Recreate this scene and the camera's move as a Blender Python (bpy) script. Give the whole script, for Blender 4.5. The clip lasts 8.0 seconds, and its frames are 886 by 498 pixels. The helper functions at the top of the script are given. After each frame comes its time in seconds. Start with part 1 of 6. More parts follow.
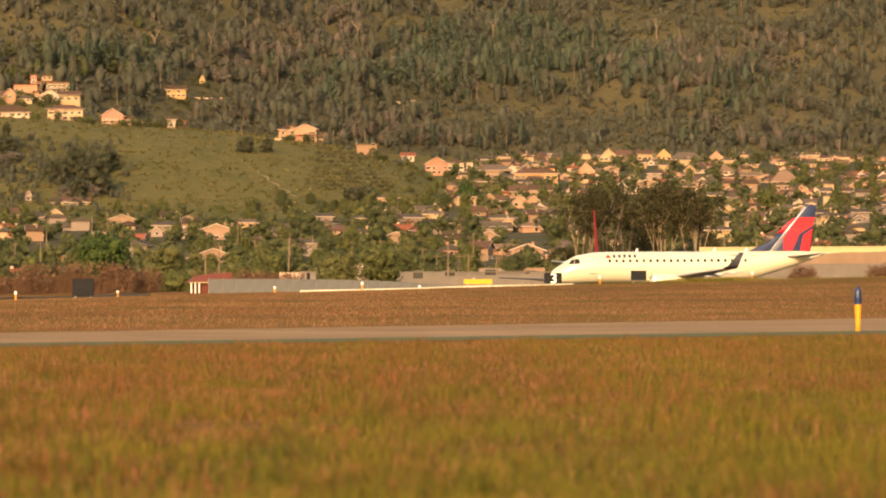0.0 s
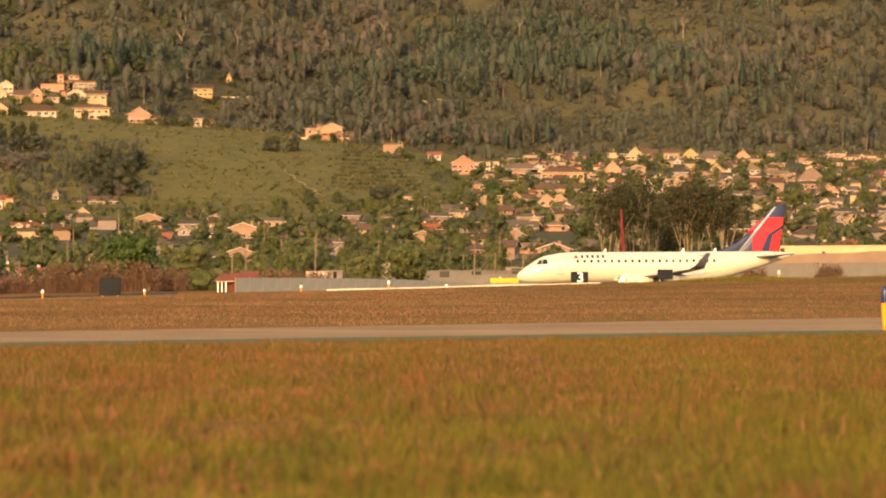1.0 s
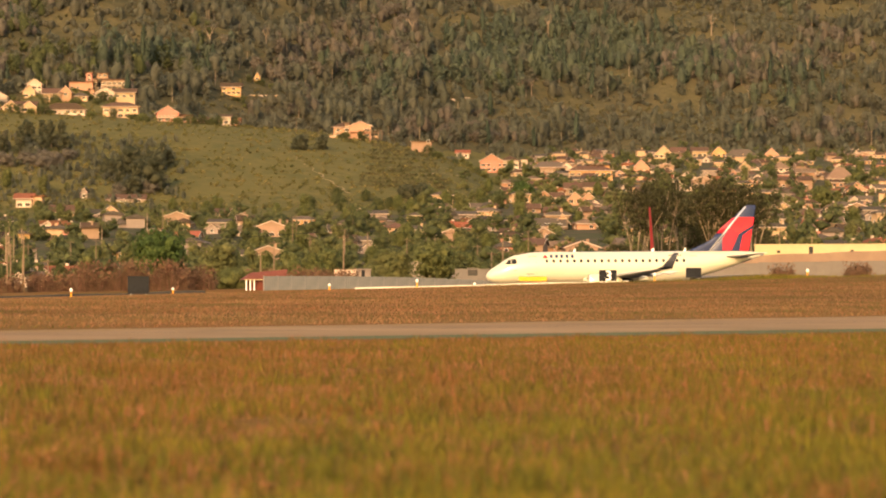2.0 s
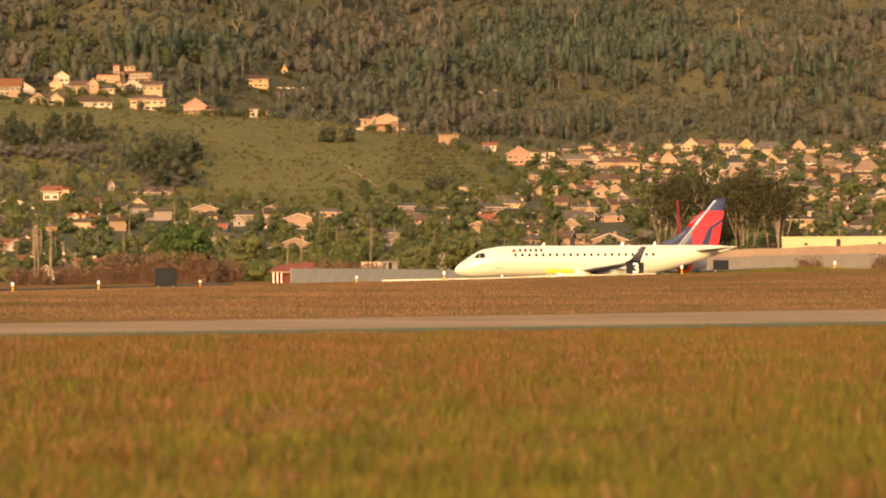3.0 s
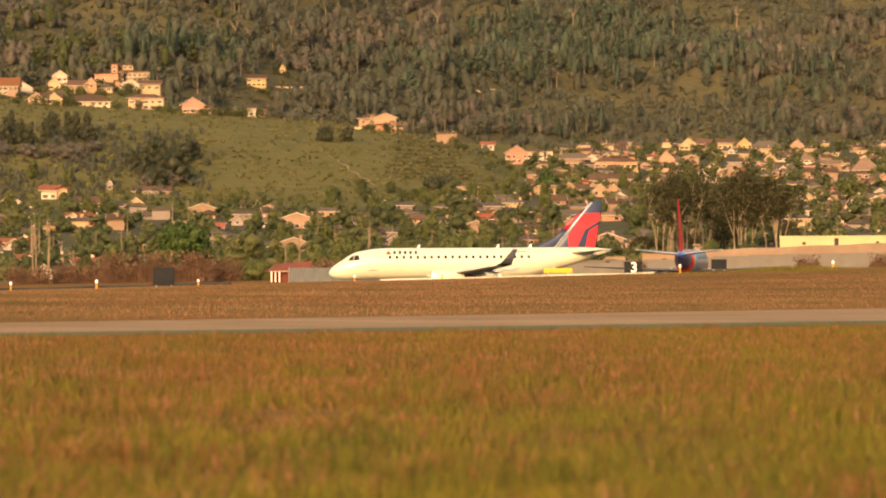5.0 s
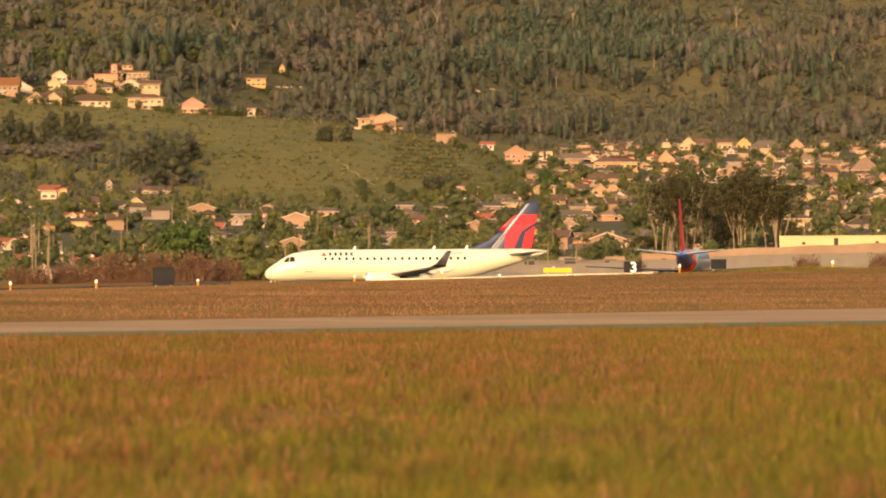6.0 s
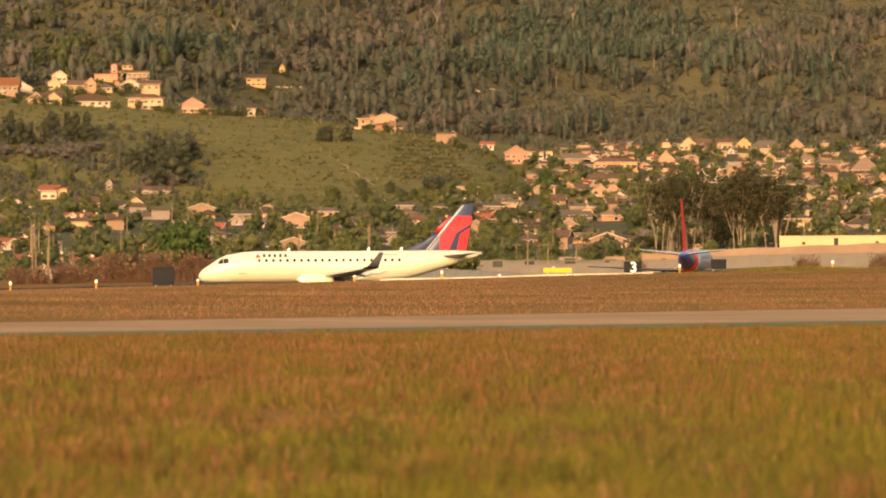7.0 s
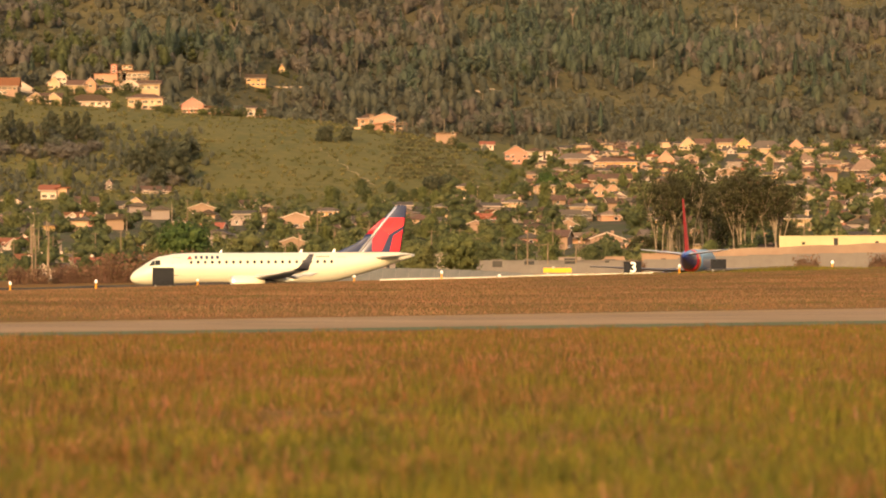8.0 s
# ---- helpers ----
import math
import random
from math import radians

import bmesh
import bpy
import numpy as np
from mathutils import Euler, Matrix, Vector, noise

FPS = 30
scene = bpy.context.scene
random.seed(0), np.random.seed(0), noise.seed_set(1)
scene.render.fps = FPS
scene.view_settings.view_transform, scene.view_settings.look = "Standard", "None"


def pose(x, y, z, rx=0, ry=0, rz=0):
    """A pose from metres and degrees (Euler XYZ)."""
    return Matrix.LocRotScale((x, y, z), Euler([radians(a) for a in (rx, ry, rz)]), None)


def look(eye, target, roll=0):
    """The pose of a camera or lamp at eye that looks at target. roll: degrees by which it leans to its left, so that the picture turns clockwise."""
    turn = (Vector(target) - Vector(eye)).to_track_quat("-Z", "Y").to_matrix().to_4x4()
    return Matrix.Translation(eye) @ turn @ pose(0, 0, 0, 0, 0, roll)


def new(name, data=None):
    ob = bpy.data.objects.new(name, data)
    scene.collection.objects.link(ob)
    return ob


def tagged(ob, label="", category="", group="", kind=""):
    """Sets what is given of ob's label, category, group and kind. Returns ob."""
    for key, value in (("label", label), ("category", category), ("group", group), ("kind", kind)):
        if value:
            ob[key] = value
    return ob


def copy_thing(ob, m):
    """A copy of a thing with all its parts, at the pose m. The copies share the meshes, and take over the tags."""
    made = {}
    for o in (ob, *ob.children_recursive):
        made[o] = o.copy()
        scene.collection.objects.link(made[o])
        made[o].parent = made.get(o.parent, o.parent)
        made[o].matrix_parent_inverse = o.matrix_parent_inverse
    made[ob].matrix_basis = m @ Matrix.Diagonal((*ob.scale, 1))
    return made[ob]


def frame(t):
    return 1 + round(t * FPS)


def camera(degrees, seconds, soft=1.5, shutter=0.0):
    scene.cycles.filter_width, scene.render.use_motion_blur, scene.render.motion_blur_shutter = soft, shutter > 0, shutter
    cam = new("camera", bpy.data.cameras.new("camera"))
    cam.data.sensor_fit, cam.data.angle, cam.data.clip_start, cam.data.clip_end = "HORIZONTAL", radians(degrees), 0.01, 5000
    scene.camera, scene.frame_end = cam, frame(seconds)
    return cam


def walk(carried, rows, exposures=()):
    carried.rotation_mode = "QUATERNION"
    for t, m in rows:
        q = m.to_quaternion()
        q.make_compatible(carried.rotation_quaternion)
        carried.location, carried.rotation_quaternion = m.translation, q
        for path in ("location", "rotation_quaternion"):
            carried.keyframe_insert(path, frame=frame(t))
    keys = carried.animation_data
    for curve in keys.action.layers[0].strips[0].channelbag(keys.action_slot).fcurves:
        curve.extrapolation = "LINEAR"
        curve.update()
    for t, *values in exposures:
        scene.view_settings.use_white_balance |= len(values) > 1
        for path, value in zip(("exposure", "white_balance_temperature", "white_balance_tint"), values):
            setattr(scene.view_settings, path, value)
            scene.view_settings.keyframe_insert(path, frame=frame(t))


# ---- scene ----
# The observer stands at the origin and looks north (+y). Bearings "u" and slopes "v" are in 1/6280 of a radian.
UNIT = 6280.0
EYE = 1.3
cam = camera(14.24, 8.0, soft=2.0)
cam.data.dof.use_dof = True
cam.data.dof.focus_distance = 430.0
cam.data.dof.aperture_fstop = 3.2


def aim(du, dv):
    return pose(0, 0, EYE, 90 + math.degrees((34 + dv) / UNIT), 0, math.degrees(du / UNIT))


walk(cam, [(t, aim(du, dv)) for t, du, dv in (
    (0.0, -141, 20), (0.1, -130, 20.3), (0.2, -119, 20.6), (0.3, -109, 20.9), (0.4, -100, 21.1), (0.5, -95, 21.2),
    (0.75, -94, 20), (1.0, -94, 18), (1.2, -93, 16.5), (1.4, -90, 15.5), (1.5, -88, 15), (1.6, -83, 15), (1.7, -75, 15),
    (1.8, -65, 15), (1.9, -55, 15), (2.0, -44, 15), (2.1, -34, 14.5), (2.2, -24, 13.5), (2.4, -9, 9), (2.6, 0, 5),
    (2.9, 4, 2), (3.3, 4, 1.2), (3.5, 2.5, 1), (4.0, 1.2, 1), (4.5, 1, 0.6), (6.0, 0, 0), (7.0, 0, 0), (7.5, -1.2, 0), (8.0, -0.4, 0))],
    exposures=[(0.0, 1.07, 7200, 17), (8.0, 1.07, 7200, 17)])

# ---- light: a low evening sun behind the observer, a little to the left ----
SUN_EL, SUN_AZ = 19.5, 194.0          # degrees; azimuth clockwise from north
sun = new("sun", bpy.data.lights.new("sun", "SUN"))
sun.data.energy, sun.data.angle, sun.data.color = 2.35, radians(0.6), (1.0, 0.68, 0.37)
_a, _e = radians(SUN_AZ), radians(SUN_EL)
sun_from = Vector((math.sin(_a) * math.cos(_e), math.cos(_a) * math.cos(_e), math.sin(_e)))
sun.matrix_world = look(sun_from * 50, (0, 0, 0))
world = bpy.data.worlds.new("evening_sky")
scene.world = world
world.use_nodes = True
_n = world.node_tree.nodes
_sky = _n.new("ShaderNodeTexSky")
_sky.sky_type, _sky.sun_disc = "NISHITA", False
_sky.sun_elevation, _sky.sun_rotation = radians(SUN_EL), radians(SUN_AZ)
_sky.air_density, _sky.dust_density = 1.6, 4.0
world.node_tree.links.new(_sky.outputs[0], _n["Background"].inputs[0])
_n["Background"].inputs[1].default_value = 0.15


# ---- materials ----
def mat(name, c1, c2=None, scale=1.0, rough=0.8, metal=0.0, bump=0.0, rnd="", spread=0.0, spec=0.3, fine=8.0, c3=None, big=0.0, coat=0.0, thin=0.0):
    """A surface whose colour wanders between c1 and c2 (and c3 in broad patches); rnd: 'island' or 'object' varies its brightness piece by piece."""
    m = bpy.data.materials.new(name)
    m.use_nodes = True
    nd, ln = m.node_tree.nodes, m.node_tree.links
    b = nd["Principled BSDF"]
    b.inputs["Roughness"].default_value, b.inputs["Metallic"].default_value = rough, metal
    b.inputs["Specular IOR Level"].default_value = spec
    b.inputs["Coat Weight"].default_value = coat
    b.inputs["Coat Roughness"].default_value = 0.08
    c2 = c2 or tuple(min(1, v * 1.15) for v in c1)
    geo = nd.new("ShaderNodeNewGeometry")
    tex = nd.new("ShaderNodeTexNoise")
    tex.inputs["Scale"].default_value, tex.inputs["Detail"].default_value = scale, fine
    tex.inputs["Roughness"].default_value = 0.65
    tc = nd.new("ShaderNodeTexCoord")
    ln.new(tc.outputs["Object"], tex.inputs["Vector"])
    ramp = nd.new("ShaderNodeValToRGB")
    ramp.color_ramp.elements[0].position, ramp.color_ramp.elements[1].position = 0.36, 0.64
    ramp.color_ramp.elements[0].color, ramp.color_ramp.elements[1].color = (*c1, 1), (*c2, 1)
    ln.new(tex.outputs["Fac"], ramp.inputs["Fac"])
    col = ramp.outputs["Color"]
    if c3:
        t2 = nd.new("ShaderNodeTexNoise")
        t2.inputs["Scale"].default_value, t2.inputs["Detail"].default_value = big, 4
        ln.new(tc.outputs["Object"], t2.inputs["Vector"])
        r2 = nd.new("ShaderNodeValToRGB")
        r2.color_ramp.elements[0].position, r2.color_ramp.elements[1].position = 0.45, 0.6
        r2.color_ramp.elements[1].color = (0.6, 0.6, 0.6, 1)
        ln.new(t2.outputs["Fac"], r2.inputs["Fac"])
        mx = nd.new("ShaderNodeMix")
        mx.data_type = "RGBA"
        ln.new(r2.outputs["Color"], mx.inputs[0])
        ln.new(col, mx.inputs[6])
        mx.inputs[7].default_value = (*c3, 1)
        col = mx.outputs[2]
    if rnd:
        src = geo.outputs["Random Per Island"] if rnd == "island" else nd.new("ShaderNodeObjectInfo").outputs["Random"]
        mr = nd.new("ShaderNodeMapRange")
        mr.inputs[3].default_value, mr.inputs[4].default_value = 1 - spread, 1 + spread
        ln.new(src, mr.inputs[0])
        hs = nd.new("ShaderNodeHueSaturation")
        ln.new(mr.outputs[0], hs.inputs["Value"])
        mh = nd.new("ShaderNodeMapRange")
        mh.inputs[3].default_value, mh.inputs[4].default_value = 0.5 + 0.06 * spread, 0.5 - 0.06 * spread
        ln.new(src, mh.inputs[0])
        ln.new(mh.outputs[0], hs.inputs["Hue"])
        ln.new(col, hs.inputs["Color"])
        col = hs.outputs["Color"]
    ln.new(col, b.inputs["Base Color"])
    if thin:
        tr = nd.new("ShaderNodeBsdfTranslucent")
        ln.new(col, tr.inputs["Color"])
        ms = nd.new("ShaderNodeMixShader")
        ms.inputs[0].default_value = thin
        ln.new(b.outputs[0], ms.inputs[1])
        ln.new(tr.outputs[0], ms.inputs[2])
        ln.new(ms.outputs[0], nd["Material Output"].inputs["Surface"])
    if bump:
        bp = nd.new("ShaderNodeBump")
        bp.inputs["Strength"].default_value, bp.inputs["Distance"].default_value = bump, 0.05
        ln.new(tex.outputs["Fac"], bp.inputs["Height"])
        ln.new(bp.outputs[0], b.inputs["Normal"])
    return m


M = {}
M["hill"] = mat("hill_grass", (0.128, 0.104, 0.040), (0.068, 0.070, 0.028), 0.16, 0.95, c3=(0.112, 0.096, 0.036), big=0.02, bump=0.6, spec=0.02, fine=12)
M["brush"] = mat("mountain_brush", (0.046, 0.046, 0.026), (0.097, 0.080, 0.041), 0.2, 0.95, c3=(0.092, 0.074, 0.039), big=0.014, bump=0.6, spec=0.02, fine=12)
M["field"] = mat("dry_field", (0.167, 0.074, 0.022), (0.167, 0.097, 0.027), 0.06, 0.95, c3=(0.099, 0.052, 0.016), big=0.03, bump=0.5, spec=0.02)
M["townsoil"] = mat("town_ground", (0.10, 0.075, 0.05), (0.06, 0.06, 0.03), 0.12, 0.95, c3=(0.05, 0.06, 0.022), big=0.05, bump=0.3, spec=0.02)
M["track"] = mat("dirt_track", (0.30, 0.225, 0.13), (0.22, 0.16, 0.085), 0.4, 0.95, bump=0.3, spec=0.02)
M["asphalt"] = mat("dark_asphalt", (0.028, 0.026, 0.028), (0.045, 0.042, 0.04), 0.6, 0.9, bump=0.2, spec=0.02)
M["taxi"] = mat("worn_taxiway", (0.215, 0.138, 0.076), (0.325, 0.206, 0.113), 0.18, 0.9, c3=(0.235, 0.144, 0.081), big=0.05, bump=0.2, spec=0.02)
# pale colour of the strip that stands for the mirage under the airliner
M["mirage"] = mat("pale_mirage_line", (0.527, 0.476, 0.399), (0.612, 0.561, 0.476), 0.3, 0.8, bump=0.1, spec=0.02)
M["verge"] = mat("verge_grass", (0.085, 0.105, 0.055), (0.115, 0.12, 0.06), 0.8, 0.95, bump=0.4, spec=0.02)
M["blade"] = mat("grass_blade", (0.161, 0.080, 0.016), (0.114, 0.075, 0.011), 0.35, 0.8, rnd="island", spread=0.45, c3=(0.079, 0.069, 0.009), big=0.25, thin=0.35)
M["seed"] = mat("seed_head", (0.231, 0.097, 0.045), (0.204, 0.095, 0.037), 0.4, 0.85, rnd="island", spread=0.35, c3=(0.193, 0.105, 0.037), big=0.1, thin=0.35)
M["green"] = mat("green_grass_blade", (0.110, 0.103, 0.009), (0.168, 0.132, 0.013), 0.7, 0.8, rnd="island", spread=0.4, c3=(0.082, 0.087, 0.008), big=0.3, thin=0.35)
M["dry"] = mat("dry_grass_blade", (0.180, 0.091, 0.038), (0.189, 0.114, 0.046), 0.06, 0.85, rnd="island", spread=0.36, c3=(0.129, 0.070, 0.027), big=0.03, thin=0.35)
M["straw"] = mat("straw_blade", (0.238, 0.138, 0.065), (0.202, 0.104, 0.048), 0.1, 0.85, rnd="island", spread=0.4, thin=0.3)
M["paint"] = mat("worn_yellow_line", (0.40, 0.225, 0.050), (0.30, 0.19, 0.07), 1.5, 0.8, spec=0.05)
M["tar"] = mat("tarred_joint", (0.055, 0.042, 0.034), (0.085, 0.066, 0.050), 0.8, 0.8, spec=0.05)
M["tuft"] = mat("pale_seed_tuft", (0.275, 0.140, 0.070), (0.235, 0.112, 0.052), 0.6, 0.85, rnd="island", spread=0.3, thin=0.35)
M["weed"] = mat("low_weed", (0.092, 0.072, 0.018), (0.066, 0.062, 0.015), 0.1, 0.85, rnd="island", spread=0.4, thin=0.3)
M["leaf"] = mat("green_leaf", (0.095, 0.109, 0.037), (0.135, 0.140, 0.051), 0.3, 0.75, rnd="island", spread=0.22, thin=0.45, spec=0.15)
M["deepleaf"] = mat("deep_green_leaf", (0.046, 0.078, 0.020), (0.070, 0.102, 0.028), 0.3, 0.75, rnd="island", spread=0.25, thin=0.4, spec=0.15)
M["pine"] = mat("dark_pine_needle", (0.042, 0.058, 0.042), (0.064, 0.080, 0.056), 0.2, 0.85, rnd="island", spread=0.2, thin=0.35, spec=0.05)
M["leafb"] = mat("bright_leaf", (0.111, 0.117, 0.043), (0.144, 0.142, 0.056), 0.3, 0.75, rnd="island", spread=0.22, thin=0.45, spec=0.15)
M["leafd"] = mat("dark_leaf", (0.078, 0.090, 0.039), (0.111, 0.120, 0.052), 0.3, 0.8, rnd="island", spread=0.22, thin=0.5, spec=0.1)
# the three woodland colours are raised and made bluer to stand for haze
M["wood_leaf"] = mat("woodland_leaf", (0.116, 0.122, 0.091), (0.158, 0.157, 0.113), 0.05, 0.85, rnd="island", spread=0.16, c3=(0.147, 0.137, 0.100), big=0.01, thin=0.6, spec=0.05)
M["wood_green"] = mat("woodland_green_leaf", (0.100, 0.119, 0.081), (0.135, 0.152, 0.098), 0.05, 0.85, rnd="island", spread=0.16, c3=(0.111, 0.137, 0.101), big=0.012, thin=0.55, spec=0.05)
M["wood_brown"] = mat("woodland_bare_crown", (0.144, 0.126, 0.101), (0.182, 0.156, 0.122), 0.05, 0.9, rnd="island", spread=0.16, c3=(0.155, 0.130, 0.106), big=0.012, thin=0.5, spec=0.03)
M["meadow"] = mat("hill_meadow_tuft", (0.123, 0.109, 0.055), (0.097, 0.092, 0.044), 0.05, 0.95, rnd="island", spread=0.25, thin=0.4, spec=0.03)
M["euc_leaf"] = mat("eucalyptus_leaf", (0.060, 0.060, 0.027), (0.088, 0.080, 0.037), 0.2, 0.75, rnd="island", spread=0.4, thin=0.45, spec=0.1)
M["tussock"] = mat("hill_tussock", (0.182, 0.153, 0.061), (0.121, 0.121, 0.046), 0.05, 0.95, rnd="island", spread=0.4, thin=0.4, spec=0.05)
M["twig"] = mat("bare_twig", (0.109, 0.059, 0.034), (0.147, 0.084, 0.048), 0.4, 0.9, rnd="island", spread=0.35)
M["bark"] = mat("bark", (0.16, 0.115, 0.075), (0.24, 0.18, 0.12), 1.5, 0.9, bump=0.3)
M["palebark"] = mat("pale_bark", (0.270, 0.208, 0.145), (0.190, 0.140, 0.096), 0.7, 0.85, bump=0.3)
M["skin"] = mat("white_aircraft_paint", (0.530, 0.492, 0.370), (0.560, 0.522, 0.392), 0.5, 0.3, spec=0.4, coat=0.35)
M["navy"] = mat("navy_paint", (0.012, 0.02, 0.06), (0.016, 0.026, 0.072), 0.8, 0.4, spec=0.3, coat=0.1)
M["red"] = mat("red_paint", (0.62, 0.018, 0.028), (0.70, 0.022, 0.032), 0.8, 0.4, spec=0.3, coat=0.1)
M["darkred"] = mat("dark_red_paint", (0.30, 0.012, 0.03), (0.35, 0.015, 0.035), 0.8, 0.4, spec=0.3, coat=0.1)
M["wing"] = mat("grey_wing_paint", (0.390, 0.384, 0.364), (0.468, 0.461, 0.442), 0.9, 0.45)
# only part metal: the pale base helps carry the fin's painted glint
M["lip"] = mat("polished_metal", (0.70, 0.70, 0.70), (0.76, 0.76, 0.76), 2.0, 0.26, metal=0.6)
M["pane"] = mat("dark_window", (0.012, 0.014, 0.018), (0.02, 0.022, 0.026), 2.0, 0.4, spec=0.06)
M["line"] = mat("panel_line", (0.10, 0.095, 0.085), (0.15, 0.14, 0.125), 2.0, 0.6)
M["winglet"] = mat("dark_grey_paint", (0.030, 0.032, 0.042), (0.045, 0.046, 0.055), 0.9, 0.45, spec=0.3)
M["grove_leaf"] = mat("grove_leaf", (0.088, 0.094, 0.058), (0.122, 0.122, 0.074), 0.1, 0.85, rnd="island", spread=0.3, thin=0.6, spec=0.05)
M["bank"] = mat("tan_concrete", (0.191, 0.130, 0.092), (0.227, 0.155, 0.108), 0.3, 0.9, c3=(0.170, 0.112, 0.079), big=0.08, bump=0.2, spec=0.1)
M["rubber"] = mat("tyre_rubber", (0.02, 0.02, 0.02), (0.035, 0.033, 0.03), 6, 0.85)
M["steel"] = mat("grey_steel", (0.30, 0.30, 0.30), (0.38, 0.37, 0.36), 3, 0.45, metal=0.6)
M["black"] = mat("black_sign_face", (0.008, 0.009, 0.011), (0.014, 0.015, 0.018), 3, 0.6, spec=0.1)
M["dkgrey"] = mat("dark_grey_sheet", (0.010, 0.011, 0.013), (0.014, 0.015, 0.017), 3, 0.6, spec=0.1)
M["white"] = mat("white_paint", (0.78, 0.76, 0.72), (0.84, 0.82, 0.78), 2, 0.6)
M["yellow"] = mat("yellow_sign", (0.62, 0.30, 0.012), (0.68, 0.34, 0.015), 2, 0.5)
M["orange"] = mat("orange_yellow_paint", (0.760, 0.312, 0.017), (0.665, 0.257, 0.013), 6, 0.5)
M["blue"] = mat("blue_reflector", (0.004, 0.014, 0.064), (0.006, 0.020, 0.080), 6, 0.3, spec=0.5)
M["cblue"] = mat("canyon_blue_paint", (0.015, 0.034, 0.173), (0.019, 0.041, 0.195), 1, 0.3, coat=0.4)
M["lblue"] = mat("pale_blue_paint", (0.112, 0.210, 0.322), (0.133, 0.238, 0.350), 1, 0.3, coat=0.4)
M["fence"] = mat("grey_steel_fence", (0.15, 0.155, 0.15), (0.19, 0.19, 0.18), 0.7, 0.7, bump=0.1, spec=0.1)
M["block"] = mat("grey_block_wall", (0.118, 0.103, 0.092), (0.143, 0.125, 0.110), 0.35, 0.9, c3=(0.097, 0.083, 0.075), big=0.06, bump=0.3)
M["cream"] = mat("cream_wall", (0.412, 0.326, 0.179), (0.447, 0.358, 0.204), 0.3, 0.8)
M["brick"] = mat("brick_red_wall", (0.156, 0.046, 0.030), (0.122, 0.035, 0.022), 1.5, 0.9, bump=0.3)
M["pole"] = mat("weathered_pole", (0.144, 0.097, 0.061), (0.202, 0.144, 0.094), 2, 0.9)
M["glass"] = mat("house_window_glass", (0.03, 0.03, 0.032), (0.05, 0.048, 0.045), 1, 0.12, spec=0.5)
WALLS = [mat("stucco_" + n, c, tuple(min(1, v * 1.1) for v in c), 0.5, 0.9, rnd="object", spread=0.14, bump=0.15, spec=0.1) for n, c in (
    ("cream", (0.372, 0.251, 0.153)), ("white", (0.419, 0.321, 0.249)), ("peach", (0.335, 0.186, 0.119)), ("tan", (0.233, 0.151, 0.104)),
    ("pink", (0.335, 0.153, 0.110)), ("grey", (0.205, 0.160, 0.136)), ("yellow", (0.391, 0.228, 0.104)))]
ROOFS = [mat("roof_" + n, c, tuple(v * 1.4 for v in c), 1.2, 0.95, rnd="object", spread=0.25, bump=0.4, spec=0.03) for n, c in (
    ("brown", (0.072, 0.045, 0.031)), ("grey", (0.076, 0.060, 0.047)), ("clay", (0.144, 0.058, 0.033)), ("tan", (0.117, 0.081, 0.055)), ("slate", (0.056, 0.047, 0.039)))]


# ---- building helpers ----
def link(name, me, parent=None, label=""):
    ob = new(name, me)
    if parent:
        ob.parent = parent
    return tagged(ob, label)


def part(name, bm, material, parent=None, label="", smooth=False):
    """One bmesh as one mesh object under a thing or a part."""
    me = bpy.data.meshes.new(name)
    bmesh.ops.recalc_face_normals(bm, faces=bm.faces)
    bm.to_mesh(me)
    bm.free()
    for m in (material if isinstance(material, (list, tuple)) else [material]):
        me.materials.append(m)
    if smooth:
        me.shade_smooth()
    return link(name, me, parent, label)


def box(bm, x0, x1, y0, y1, z0, z1, m=0):
    v = [bm.verts.new(p) for p in ((x0, y0, z0), (x1, y0, z0), (x1, y1, z0), (x0, y1, z0), (x0, y0, z1), (x1, y0, z1), (x1, y1, z1), (x0, y1, z1))]
    for f in ((0, 3, 2, 1), (4, 5, 6, 7), (0, 1, 5, 4), (1, 2, 6, 5), (2, 3, 7, 6), (3, 0, 4, 7)):
        bm.faces.new([v[i] for i in f]).material_index = m
    return v


def boxes(*rows):
    bm = bmesh.new()
    for r in rows:
        box(bm, *r)
    return bm


def bevelled(bm, w=0.02, seg=1):
    bmesh.ops.bevel(bm, geom=bm.edges[:], offset=w, segments=seg, affect="EDGES", profile=0.5)
    return bm


def tube(bm, pts, radii, n=8, m=0, cap=True):
    """A round tapered limb through the points."""
    rings = []
    pts = [Vector(p) for p in pts]
    for i, p in enumerate(pts):
        d = (pts[min(i + 1, len(pts) - 1)] - pts[max(i - 1, 0)]).normalized()
        a = d.cross(Vector((0, 1, 0.01)) if abs(d.y) < 0.9 else Vector((1, 0, 0))).normalized()
        b = d.cross(a)
        rings.append([bm.verts.new(p + radii[i] * (math.cos(k * math.tau / n) * a + math.sin(k * math.tau / n) * b)) for k in range(n)])
    for r0, r1 in zip(rings, rings[1:]):
        for k in range(n):
            bm.faces.new((r0[k], r0[(k + 1) % n], r1[(k + 1) % n], r1[k])).material_index = m
    if cap:
        bm.faces.new(rings[0]).material_index = m
        bm.faces.new(rings[-1][::-1]).material_index = m
    return bm


